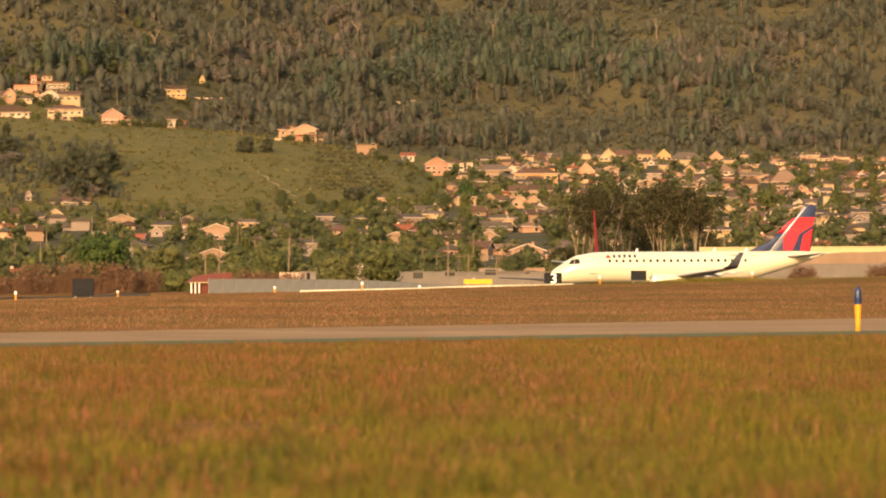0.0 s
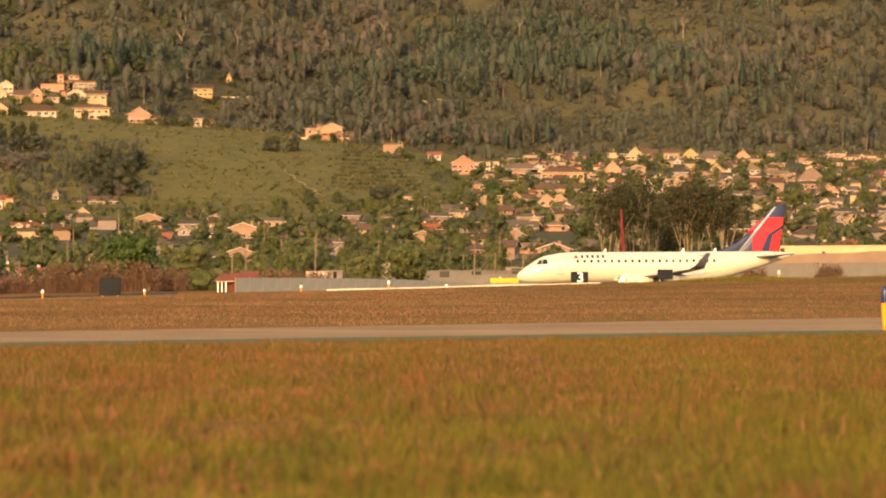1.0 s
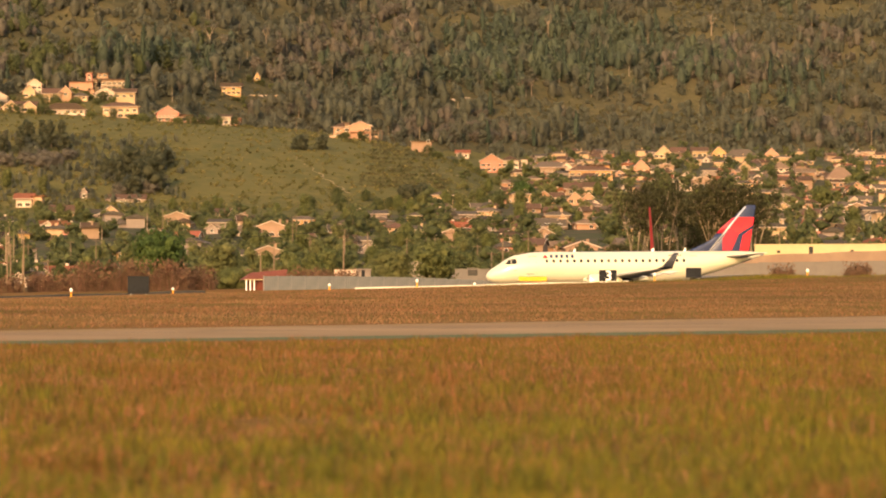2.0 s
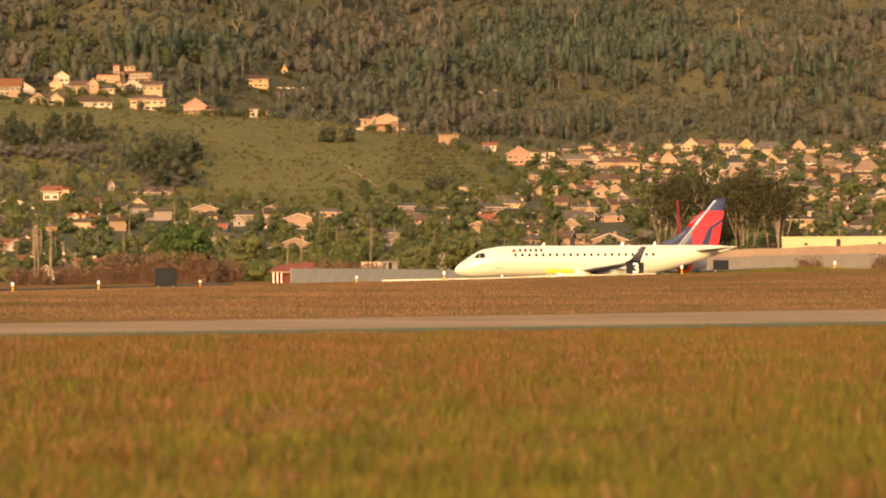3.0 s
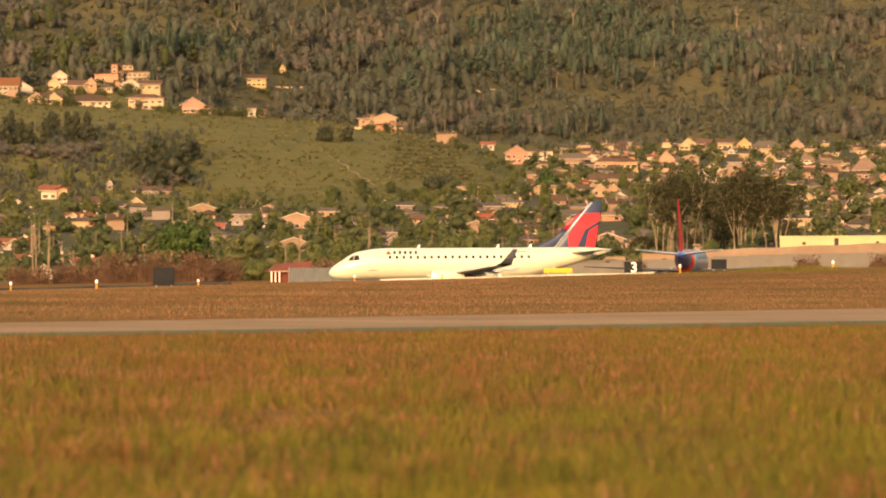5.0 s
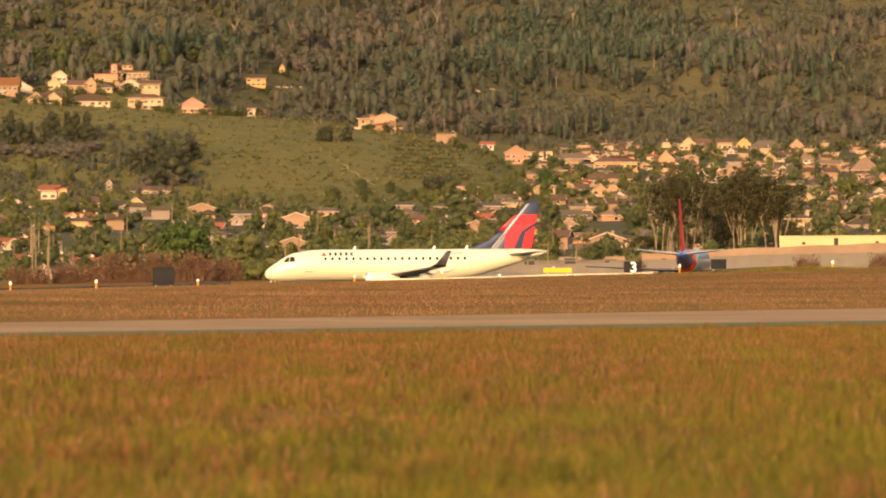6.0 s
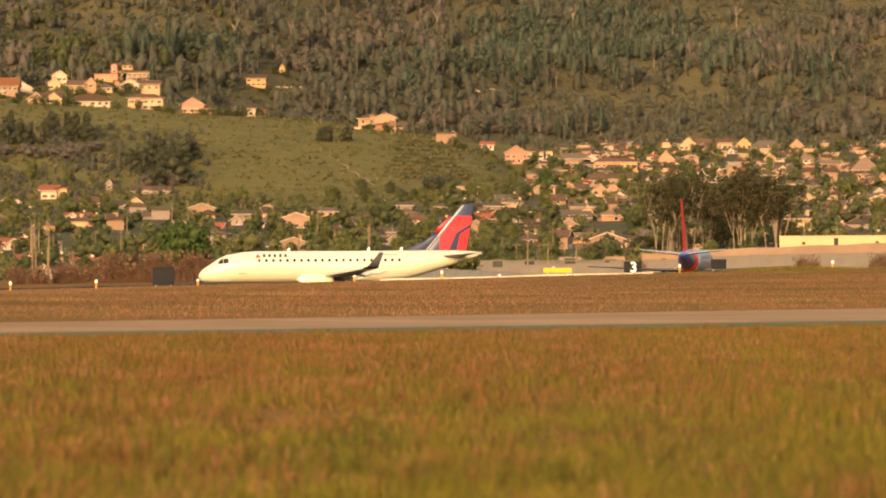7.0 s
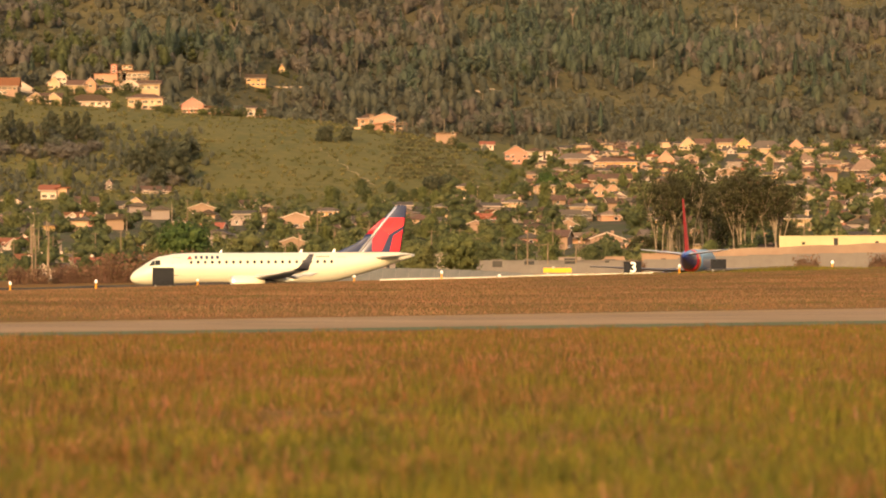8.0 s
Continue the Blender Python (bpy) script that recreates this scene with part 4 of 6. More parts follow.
def house(seed, w, d, h, kind, wi, ri, rise=1.6, wing=None, chimney=True, extra="", plain=False):
    rng = random.Random(seed)
    root = new("house")
    tagged(root, f"{LABEL_W[wi]} stucco house with a {LABEL_R[ri]} roof{extra}", "house", "houses of the town")
    wall, roof = WALLS[wi], ROOFS[ri]
    block(root, rng, w, d, h, kind, wall, roof, rise, plain=plain)
    if wing:
        ww, wd, wh, wk, ox, oy = wing
        block(root, rng, ww, wd, wh, wk, wall, roof, rise * 0.85, ox, oy, plain=plain)
    if chimney:
        part("chimney", boxes((w * 0.22, w * 0.22 + 0.8, 0.2, 1.0, h * 0.7, h + rise + 0.7), (w * 0.22 - 0.07, w * 0.22 + 0.87, 0.13, 1.07, h + rise + 0.55, h + rise + 0.7)), wall, root)
    return root


TAKEN = []


def villa(label, *vols):
    """A house of several volumes, each (bearing from, to, slope of base, of eaves, roof, wall, roof colour, rise[, set back, depth])."""
    u0, u1, v = vols[0][0], vols[0][1], min(q[2] for q in vols)
    u = (u0 + u1) / 2
    if v < 300 and u < 30:
        # on the spur: at the brow
        ds = np.arange(1250.0, 1490.0, 3.0)
        v_ = min(v, float(np.max((relief(u * ds / UNIT, ds) - EYE) / ds * UNIT)) - 1.5)
        at = foot(u, v_, 1200)
    else:
        v_ = v - 2
        at = foot(u, v_, 1200 if u < 30 else 780)
    k = at.y / UNIT
    z = EYE + v * k
    root = new("house")
    tagged(root, label, "house", "houses of the town")
    root.matrix_basis = pose(at.x, at.y, z)
    r_ = random.Random(int(u * 7 + v))
    for q in vols:
        a0, a1, _, top, kind, wi, ri, rise = q[:8]
        back, deep_ = q[8:] if len(q) > 8 else (0.0, 10.0)
        block(root, r_, (a1 - a0) * k, deep_, (top - v - (0.3 * rise if kind != "f" else 0)) * k, kind, WALLS[wi], ROOFS[ri], rise * k * 1.35, ((a0 + a1) / 2 - u) * k, back + deep_ / 2, over=1.25, big=1.6)
    TAKEN.append(at)
    return root, k, u, v


def railing(house_, u0, u1, v, h, y, posts, wall):
    """A balcony or terrace deck with its rail and posts on a house."""
    root, k, u, vb = house_
    x0, x1, z = (u0 - u) * k, (u1 - u) * k, (v - vb) * k
    deck = part("balcony", boxes((x0, x1, y - 2.4, y, z - 0.3, z)), wall, root, "pale balcony deck")
    part("handrail", boxes((x0, x1, y - 2.4, y - 2.25, z + h - 0.12, z + h)), wall, deck)
    for i in range(posts):
        x = x0 + (x1 - x0) * i / (posts - 1)
        part("post", boxes((x - 0.09, x + 0.09, y - 2.4, y - 2.22, z - (v - vb) * k - 1.0, z + h)), wall, deck)


villa("tan stucco house with a red clay tile roof", (-790, -753, 307, 326, "x", 3, 2, 12))
villa("white gabled stucco house with a brown roof", (-766, -727, 314, 322, "y", 1, 0, 9))
villa("cream stucco house with twin gables", (-736, -706, 291, 303, "y", 0, 0, 9), (-704, -675, 291, 302, "y", 0, 0, 9), (-730, -680, 291, 304, "x", 0, 0, 8, 6, 9))
villa("tall cream stucco house with stacked gables", (-700, -678, 317, 331, "y", 0, 0, 8), (-695, -668, 317, 345, "y", 1, 0, 7, 7, 10))
villa("cream stucco house with a brown roof and end gable", (-664, -632, 310, 326, "x", 0, 0, 8), (-634, -614, 310, 330, "y", 2, 0, 8))
villa("long white house under a low brown shingle roof", (-662, -590, 287, 298, "h", 1, 0, 10))
villa("small cream house with an arched porch", (-612, -586, 313, 321, "h", 0, 1, 6))
top = villa("broad flat-roofed villa with a small tower", (-618, -576, 331, 345, "f", 2, 0, 3), (-560, -506, 331, 349, "f", 3, 0, 3), (-590, -540, 331, 351, "f", 3, 3, 3, 6, 10), (-589, -578, 331, 362, "f", 4, 3, 2, 4, 6), (-570, -551, 331, 361, "f", 2, 3, 2, 6, 8))
railing(top, -560, -506, 338, 0.9, 0.0, 7, WALLS[1])
villa("grey-cream villa with a low brown gable roof", (-572, -538, 316, 328, "y", 1, 1, 7), (-540, -502, 316, 328, "x", 0, 0, 6, 2, 9), (-582, -574, 316, 332, "f", 2, 3, 2, 3, 5))
villa("pale yellow two-storey stucco house with a brown hip roof", (-558, -496, 281, 303, "h", 0, 0, 6))
orange = villa("orange stucco house with a white-trimmed gable", (-463, -424, 275, 293, "y", 4, 2, 9), (-424, -404, 274, 284, "x", 4, 2, 4, 2, 8))
railing(orange, -460, -428, 282, 0.9, 0.0, 6, WALLS[1])
villa("low pink stucco house with a brown roof", (-392, -366, 271, 279, "h", 4, 0, 6))
villa("white stucco house with tall windows and a brown roof", (-348, -332, 269, 284, "x", 1, 0, 4), (-334, -318, 269, 276, "x", 2, 2, 6, 2, 8))
villa("cream stucco house under trees on the upper slope", (-348, -314, 322, 338, "x", 6, 0, 6))
villa("small peach gabled house among the trees", (-290, -280, 347, 355, "y", 6, 2, 7))
hill = villa("sand-coloured two-storey hilltop house with balconies", (-122, -84, 246, 269, "y", 2, 3, 6), (-150, -118, 248, 267, "h", 2, 0, 6, 2, 10), (-130, -122, 248, 272, "f", 3, 3, 2, 1, 2))
railing(hill, -122, -84, 257, 1.0, 0.0, 6, WALLS[2])
railing(hill, -84, -64, 255, 1.0, 2.0, 4, WALLS[3])
villa("low pale terrace building on the hill's end", (-12, 24, 235, 239, "f", 3, 3, 2))
villa("small cream house with an orange tile roof", (68, 90, 211, 220, "x", 1, 2, 5))
villa("pink stucco house with a big front gable and cream wing", (110, 150, 186, 208, "y", 4, 0, 9), (147, 178, 190, 208, "h", 1, 0, 6, 1, 10), (183, 194, 196, 208, "f", 1, 1, 1, 2, 6))
grey = villa("grey-roofed house with a wide white balcony", (204, 262, 184, 196, "h", 3, 1, 8), (250, 276, 178, 194, "y", 1, 1, 8))
railing(grey, 206, 250, 186, 0.9, 0.0, 8, WALLS[1])
yel = villa("large yellow stucco house in three tiers above a white terrace", (268, 344, 168, 190, "h", 6, 0, 7), (304, 340, 168, 198, "f", 6, 0, 2, 5, 8))
railing(yel, 268, 320, 180, 0.9, 0.0, 8, WALLS[1])
railing(yel, 240, 328, 170, 1.0, -2.0, 10, WALLS[1])
villa("yellow stucco house below the terrace with a brown roof", (296, 332, 146, 160, "x", 0, 0, 8), (262, 296, 148, 158, "x", 3, 0, 9, 2, 9))
villa("peach stucco house with a wide front gable", (208, 238, 130, 143, "y", 2, 0, 9), (236, 256, 132, 142, "x", 2, 0, 8, 3, 8))
villa("peach stucco house with a double gable", (264, 292, 128, 140, "y", 2, 0, 9), (292, 312, 130, 142, "y", 2, 0, 7, 1, 9))
villa("peach gabled house with a grey roof", (380, 410, 180, 196, "y", 2, 1, 12))
villa("cream house with a wide gable above the town", (418, 452, 210, 220, "y", 0, 1, 12), (450, 474, 212, 222, "x", 3, 0, 8, 4, 9))
villa("pale yellow gabled house", (486, 512, 212, 224, "x", 0, 0, 6), (520, 546, 212, 222, "y", 6, 1, 9))
villa("long grey-roofed house in the upper town", (546, 600, 206, 216, "h", 3, 1, 10))
villa("peach gabled house in the upper town", (612, 640, 208, 218, "y", 2, 0, 10))
villa("white pyramid-roofed house in the town", (628, 658, 186, 194, "h", 1, 3, 10))
villa("pink house with a terrace and tan roof", (640, 672, 168, 182, "h", 4, 0, 5), (672, 702, 170, 186, "x", 2, 3, 6, 1, 9))
villa("tan house under a broad hip roof", (726, 772, 166, 178, "h", 3, 3, 16))
villa("peach gabled house at the edge of town", (760, 796, 144, 156, "y", 2, 0, 12))
villa("cream house with a broad front gable and lit wall", (626, 668, 108, 120, "y", 0, 1, 11))
villa("peach stucco gabled house", (570, 588, 190, 198, "y", 0, 0, 7), (588, 606, 190, 196, "x", 1, 1, 6, 2, 8))
villa("white house with a long grey roof", (452, 500, 164, 174, "y", 1, 1, 12))
villa("white house with a steep grey gable", (442, 474, 140, 154, "y", 5, 1, 12), (474, 500, 140, 154, "y", 1, 1, 8, 2, 9))
villa("cream twin-gabled house among garden trees", (-118, -90, 102, 111, "y", 0, 1, 9), (-86, -66, 102, 108, "y", 0, 1, 7), (-100, -50, 92, 102, "x", 5, 4, 7, -5, 5))
villa("white house with two little gables and a brown roof", (-370, -322, 105, 112, "x", 0, 0, 9), (-372, -356, 105, 113, "y", 1, 0, 6, -1, 5), (-336, -322, 105, 113, "y", 1, 0, 7, -1, 5))
villa("pale house with a long brown roof below the spur", (-548, -486, 130, 138, "x", 1, 0, 8))
villa("long cream house with a brown shingle roof", (-650, -598, 108, 117, "x", 0, 0, 10))
villa("white house with an arcade and red tile roof", (-712, -684, 125, 140, "x", 1, 2, 8), (-682, -666, 122, 142, "f", 0, 2, 3))
villa("white gabled house with dark windows", (-782, -750, 110, 122, "y", 1, 1, 8))
villa("small grey gabled house under the spur", (-602, -580, 138, 146, "y", 5, 4, 10))
villa("peach gabled house with a brown roof", (-560, -528, 106, 116, "y", 0, 0, 9), (-584, -556, 104, 112, "x", 5, 4, 8, 3, 9))
villa("small yellow stucco house with dark windows", (-648, -616, 43, 55, "h", 6, 0, 7))
villa("brick-red two-storey building with a cream end", (-310, -280, 30, 58, "f", 2, 2, 2), (-290, -262, 44, 66, "y", 0, 0, 8, 6, 8))
villa("peach house with a low tan roof", (-224, -196, 80, 87, "y", 2, 3, 7))
villa("peach house with a wide low roof", (36, 74, 108, 114, "h", 2, 3, 8))
villa("clay-roofed house among trees", (80, 112, 76, 82, "h", 1, 2, 10))
villa("peach house with a low roof and white porch", (150, 196, 70, 78, "x", 2, 0, 8), (160, 176, 70, 79, "y", 2, 0, 7, -2, 5))
villa("grey-roofed house among garden trees", (200, 258, 84, 92, "x", 5, 1, 12), (246, 266, 92, 102, "y", 0, 1, 10, 4, 8))
# the rest of the town, from a dozen patterns
rng = random.Random(5)
PATTERNS = []
for i in range(12):
    w = rng.uniform(7.0, 10.0)
    PATTERNS.append(house(300 + i, w, rng.uniform(6, 7.5), rng.choice((2.4, 2.5, 2.7, 4.4)), "hxhyxh"[i % 6], (0, 1, 2, 3, 5, 0, 2, 1, 6, 3, 2, 4)[i], (0, 1, 3, 0, 4, 1, 0, 2, 1, 0, 3, 1)[i], rng.uniform(1.5, 2.3),
                          (4.5, 5, 2.3, "y", -w * 0.25, -4.2) if i % 3 == 1 else None, i % 2 == 1, plain=True))
sites = []
for k in range(6000):
    u, d = rng.uniform(-900, 980), rng.uniform(800, 1960)
    if d > 1180 and u < -30 + (d - 1180) * 0.35:
        continue
    if u < 330 and d < 960 + 90 * smooth(-250, -420, u) and rng.random() < 0.62:
        continue
    if -340 < u < 80 and d < 1080 and rng.random() < 0.6:
        continue
    if u < 150 and d > 1330 and u < 260 + (d - 1330) * 0.1:
        continue
    p = spot(u, d)
    if any((p.x - q.x) ** 2 + (p.y - q.y) ** 2 < 12.5 ** 2 for q in TAKEN):
        continue
    sites.append((p.y, rng.randrange(12), pose(p.x, p.y, p.z - 0.5, 0, 0, rng.choice((10, 14, -10, 78, -80, 100)) + rng.uniform(-6, 6))))
    TAKEN.append(p)
    if len(sites) >= 440:
        break
sites.sort(key=lambda q: q[0])
used = set()
for _, i, m in sites[:238]:
    if i in used:
        copy_thing(PATTERNS[i], m)
    else:
        PATTERNS[i].matrix_basis = m
        used.add(i)


def far_houses():
    """The farthest roofs of the town, joined."""
    bm = bmesh.new()
    slots = []
    for _, i, m in sites[238:]:
        for ch in PATTERNS[i].children:
            first = len(bm.faces)
            nv = len(bm.verts)
            bm.from_mesh(ch.data)
            bm.verts.ensure_lookup_table()
            bm.faces.ensure_lookup_table()
            t_ = m @ ch.matrix_basis
            for v in bm.verts[nv:]:
                v.co = t_ @ v.co
            for f in bm.faces[first:]:
                mt = ch.data.materials[f.material_index]
                if mt not in slots:
                    slots.append(mt)
                f.material_index = slots.index(mt)
    me = bpy.data.meshes.new("far_houses")
    bm.to_mesh(me)
    bm.free()
    for mt in slots:
        me.materials.append(mt)
    tagged(new("far_houses", me), "cream and peach stucco houses of the farther town", "houses", kind="stuff")


far_houses()


# ---- trees ----
OCT = np.array([(1, 0, 0), (-1, 0, 0), (0, 1, 0), (0, -1, 0), (0, 0, 1), (0, 0, -1)], float)
OCT_F = np.array([(0, 2, 4), (2, 1, 4), (1, 3, 4), (3, 0, 4), (2, 0, 5), (1, 2, 5), (3, 1, 5), (0, 3, 5)])


def clumps(r, centres, sizes, flat=0.75):
    """Ragged leaf clumps: jittered octahedra about the centres."""
    n = len(centres)
    v = OCT[None] * r.uniform(0.55, 1.25, (n, 6, 1)) + r.normal(0, 0.18, (n, 6, 3))
    a = r.uniform(0, math.tau, n)
    c, s = np.cos(a)[:, None], np.sin(a)[:, None]
    v = np.stack([v[..., 0] * c - v[..., 1] * s, v[..., 0] * s + v[..., 1] * c, v[..., 2] * flat], -1)
    v = v * np.asarray(sizes)[:, None, None] + np.asarray(centres)[:, None]
    f = OCT_F[None] + (np.arange(n) * 6)[:, None, None]
    return v.reshape(-1, 3), f.reshape(-1, 3)


def sprays(r, centres, size, per):
    """Loose single leaves and sprays round the centres."""
    c = np.repeat(np.asarray(centres), per, 0) + r.normal(0, size * 1.1, (len(centres) * per, 3))
    t = c[:, None] + r.normal(0, size * 0.5, (len(c), 3, 3))
    return t.reshape(-1, 3), np.arange(len(c) * 3).reshape(-1, 3)


def limb_np(p, q, r0, r1, n=5):
    p, q = np.asarray(p, float), np.asarray(q, float)
    d = (q - p) / (np.linalg.norm(q - p) + 1e-6)
    a = np.cross(d, (0.3, 1, 0.2))
    a /= np.linalg.norm(a)
    b = np.cross(d, a)
    k = np.arange(n) * math.tau / n
    ring = np.cos(k)[:, None] * a + np.sin(k)[:, None] * b
    v = np.concatenate([p + ring * r0, q + ring * r1])
    i = np.arange(n)
    j = (i + 1) % n
    return v, np.concatenate([np.stack([i, j, j + n], 1), np.stack([i, j + n, i + n], 1)])


def merge(parts_):
    vs, fs, o = [], [], 0
    for v, f in parts_:
        vs.append(v)
        fs.append(f + o)
        o += len(v)
    return np.concatenate(vs), np.concatenate(fs)


def tree_shape(seed, h, rad, low, n, size, per=3, lean=0.0, trunk=0.03, limbs=5, flat=0.75, cone=0.0):
    """Arrays of a trunk with limbs and of a ragged crown with gaps."""
    r = np.random.default_rng(seed)
    top = np.array([lean * h, 0, h * 0.8])
    wood = [limb_np((0, 0, -0.8), (lean * h * 0.3, 0, h * 0.4), trunk * h, trunk * h * 0.7), limb_np((lean * h * 0.3, 0, h * 0.4), top, trunk * h * 0.7, trunk * h * 0.2)]
    heads = []
    for k in range(limbs):
        a = k * 2.4 + r.uniform(-0.4, 0.4)
        z0 = h * r.uniform(0.25, 0.6)
        e = np.array([math.cos(a) * rad * r.uniform(0.45, 0.85), math.sin(a) * rad * r.uniform(0.45, 0.85), h * r.uniform(max(low, 0.45), 0.85)])
        wood.append(limb_np((lean * z0 * 0.7, 0, z0), e, trunk * h * 0.45, trunk * h * 0.12, 4))
        heads.append(e)
    cs = []
    heads.append(np.array([lean * h, 0, h * 0.82]))
    for k in range(n):
        if k % 3:
            a, b = r.uniform(0, math.tau), r.uniform(-1, 1)
            q = r.uniform(0.55, 1.0)
            zz = low * h + (h * (1 - low)) * (0.5 + 0.48 * b)
            rr = rad * q * math.sqrt(max(0.05, 1 - b * b * 0.85)) * (1 - cone * (0.5 + 0.5 * b))
            cs.append((lean * zz + rr * math.cos(a), rr * math.sin(a), zz))
        else:
            cs.append(heads[k % len(heads)] + r.normal(0, rad * 0.28, 3) * (1, 1, 0.6))
    cs = np.array(cs)
    crown = merge([clumps(r, cs, size * r.uniform(0.5, 1.05, n), flat), sprays(r, cs, size * 0.8, per * 2)])
    return merge(wood), crown


def soft_tree(seed, h, rad, low, n, size, trunk=0.018, cone=0.0, lobes=5, limbs=True):
    """Arrays of a far tree: a slim trunk, a few uneven crown lobes and many loose sprays that fray its outline."""
    r = np.random.default_rng(seed)
    lean = r.normal(0, 0.03) * h
    wood = [limb_np((0, 0, -1.0), (lean, 0, h * 0.8), trunk * h, trunk * h * 0.3, 4 if limbs else 3)]
    cs, sz = [], []
    for k in range(lobes):
        f = (k + 0.5) / lobes
        z = h * (low + (1 - low) * (0.1 + 0.75 * f))
        q = rad * (1 - cone * f) * (0.45 if lobes > 1 else 0)
        a = k * 2.4 + r.uniform(0, 1)
        cs.append((lean * f + q * math.cos(a), q * math.sin(a), z))
        sz.append(rad * (1 - cone * f) * r.uniform(0.55, 0.8))
        if limbs:
            wood.append(limb_np((lean * f * 0.6, 0, z * 0.6), cs[-1], trunk * h * 0.4, trunk * h * 0.15, 3))
    cs, sz = np.array(cs), np.array(sz)
    tall_ = h * (1 - low) / (2.2 * rad) if lobes > 1 else 0.8
    body = clumps(r, cs, sz * 0.8, min(1.5, max(0.7, tall_ * 0.75)))
    pick = r.integers(0, lobes, n)
    d = r.normal(0, 1, (n, 3))
    d /= np.linalg.norm(d, axis=1)[:, None]
    c = cs[pick] + d * (sz[pick] * r.uniform(0.55, 1.15, n))[:, None] * (1, 1, min(1.5, max(0.7, tall_ * 0.8)))
    # each spray lies along the crown's surface, a little tilted
    e1 = np.cross(d, r.normal(0, 1, (n, 3)))
    e1 /= np.linalg.norm(e1, axis=1)[:, None] + 1e-9
    e2 = np.cross(d, e1)
    w = r.uniform(0, math.tau, (n, 1)) + np.array([[0.0, 2.1, 4.2]]) + r.normal(0, 0.3, (n, 3))
    g = size * r.uniform(0.8, 2.2, (n, 3))
    t = c[:, None] + e1[:, None] * (np.cos(w) * g)[..., None] + e2[:, None] * (np.sin(w) * g)[..., None] + d[:, None] * r.normal(0, size * 0.5, (n, 3, 1))
    return merge(wood), merge([body, (t.reshape(-1, 3), np.arange(n * 3).reshape(-1, 3))])


def plume_tree(seed, h, rad, low, n, size, cone=0.0, trunk=0.018):
    """Arrays of a far feathery tree: a slim trunk, a soft spindle and many upright sprays round it."""
    r = np.random.default_rng(seed)
    lean = r.normal(0, 0.04) * h
    ph = r.uniform(0, math.tau, 2)

    def girth(f, a):
        return rad * np.sin(math.pi * np.clip(f, 0.02, 0.985) ** 0.9) ** 0.5 * (1 - cone * f) * (0.78 + 0.26 * np.sin(2 * a + ph[0] + 5 * f) + 0.2 * np.sin(3 * a + ph[1] - 11 * f))

    k = np.arange(6) * math.tau / 6
    rings = []
    for f in (0.06, 0.35, 0.65, 0.93):
        q = girth(np.full(6, f), k) * 0.72
        rings.append(np.stack([lean * f + np.cos(k) * q, np.sin(k) * q, np.full(6, h * (low + (1 - low) * f))], 1))
    i = np.arange(6)
    j = (i + 1) % 6
    core = np.concatenate([np.concatenate([np.stack([i, j, j + 6], 1), np.stack([i, j + 6, i + 6], 1)]) + 6 * m for m in range(3)])
    f, a = r.uniform(0.02, 1.0, n), r.uniform(0, math.tau, n)
    q = girth(f, a) * r.uniform(0.65, 1.12, n)
    c = np.stack([lean * f + np.cos(a) * q, np.sin(a) * q, h * (low + (1 - low) * f)], 1)
    b = a + r.normal(0, 0.5, n)
    side = np.stack([-np.sin(b), np.cos(b), r.normal(0, 0.15, n)], 1) * (size * r.uniform(0.5, 1.2, n))[:, None]
    tip = np.stack([r.normal(0, 0.45, n), r.normal(0, 0.45, n), np.ones(n)], 1) * (size * r.uniform(0.6, 1.9, n))[:, None]
    t = np.stack([c - side, c + side, c + tip], 1)
    return limb_np((0, 0, -1.0), (lean * 0.8, 0, h * 0.8), trunk * h, trunk * h * 0.3, 4), merge([(np.concatenate(rings), core), (t.reshape(-1, 3), np.arange(n * 3).reshape(-1, 3))])


def tree_thing(name, label, group, shape, leaf, bark, category="tree"):
    (wv, wf), (cv, cf) = shape
    root = new(name)
    tagged(root, label, category, group)
    link("trunk", tri_mesh("trunk", wv, wf, [bark]), root)
    me = tri_mesh("crown", cv, cf, [leaf])
    me.shade_smooth()
    link("crown", me, root)
    return root


def place(ob, p, yaw=0.0, first=True, s=1.0):
    m = pose(p.x, p.y, p.z, 0, 0, yaw)
    if first:
        ob.matrix_basis = m
        return ob
    return copy_thing(ob, m)


TOWN = []
for i in range(9):
    h = (6.5, 5.0, 5.5, 8.5, 3.6, 7.0, 5.2, 9, 4.2)[i]
    TOWN.append(tree_thing("tree", ("green broadleaf garden tree with a ragged crown", "bright green bushy garden tree", "dark green dense garden tree")[i % 3], "garden trees of the town",
                           soft_tree(40 + i, h, h * (0.42, 0.5, 0.4, 0.3, 0.5, 0.4, 0.45, 0.24, 0.5)[i], 0.06, 900, h * 0.036, 0.022, 0.1, 9) if i % 2 else plume_tree(40 + i, h, h * 0.5, 0.04, 900, h * 0.055, 0.05, 0.022), M[("leaf", "leafb", "leafd")[i % 3]], M["bark"]))
used = set()
count = 0
rng = random.Random(9)
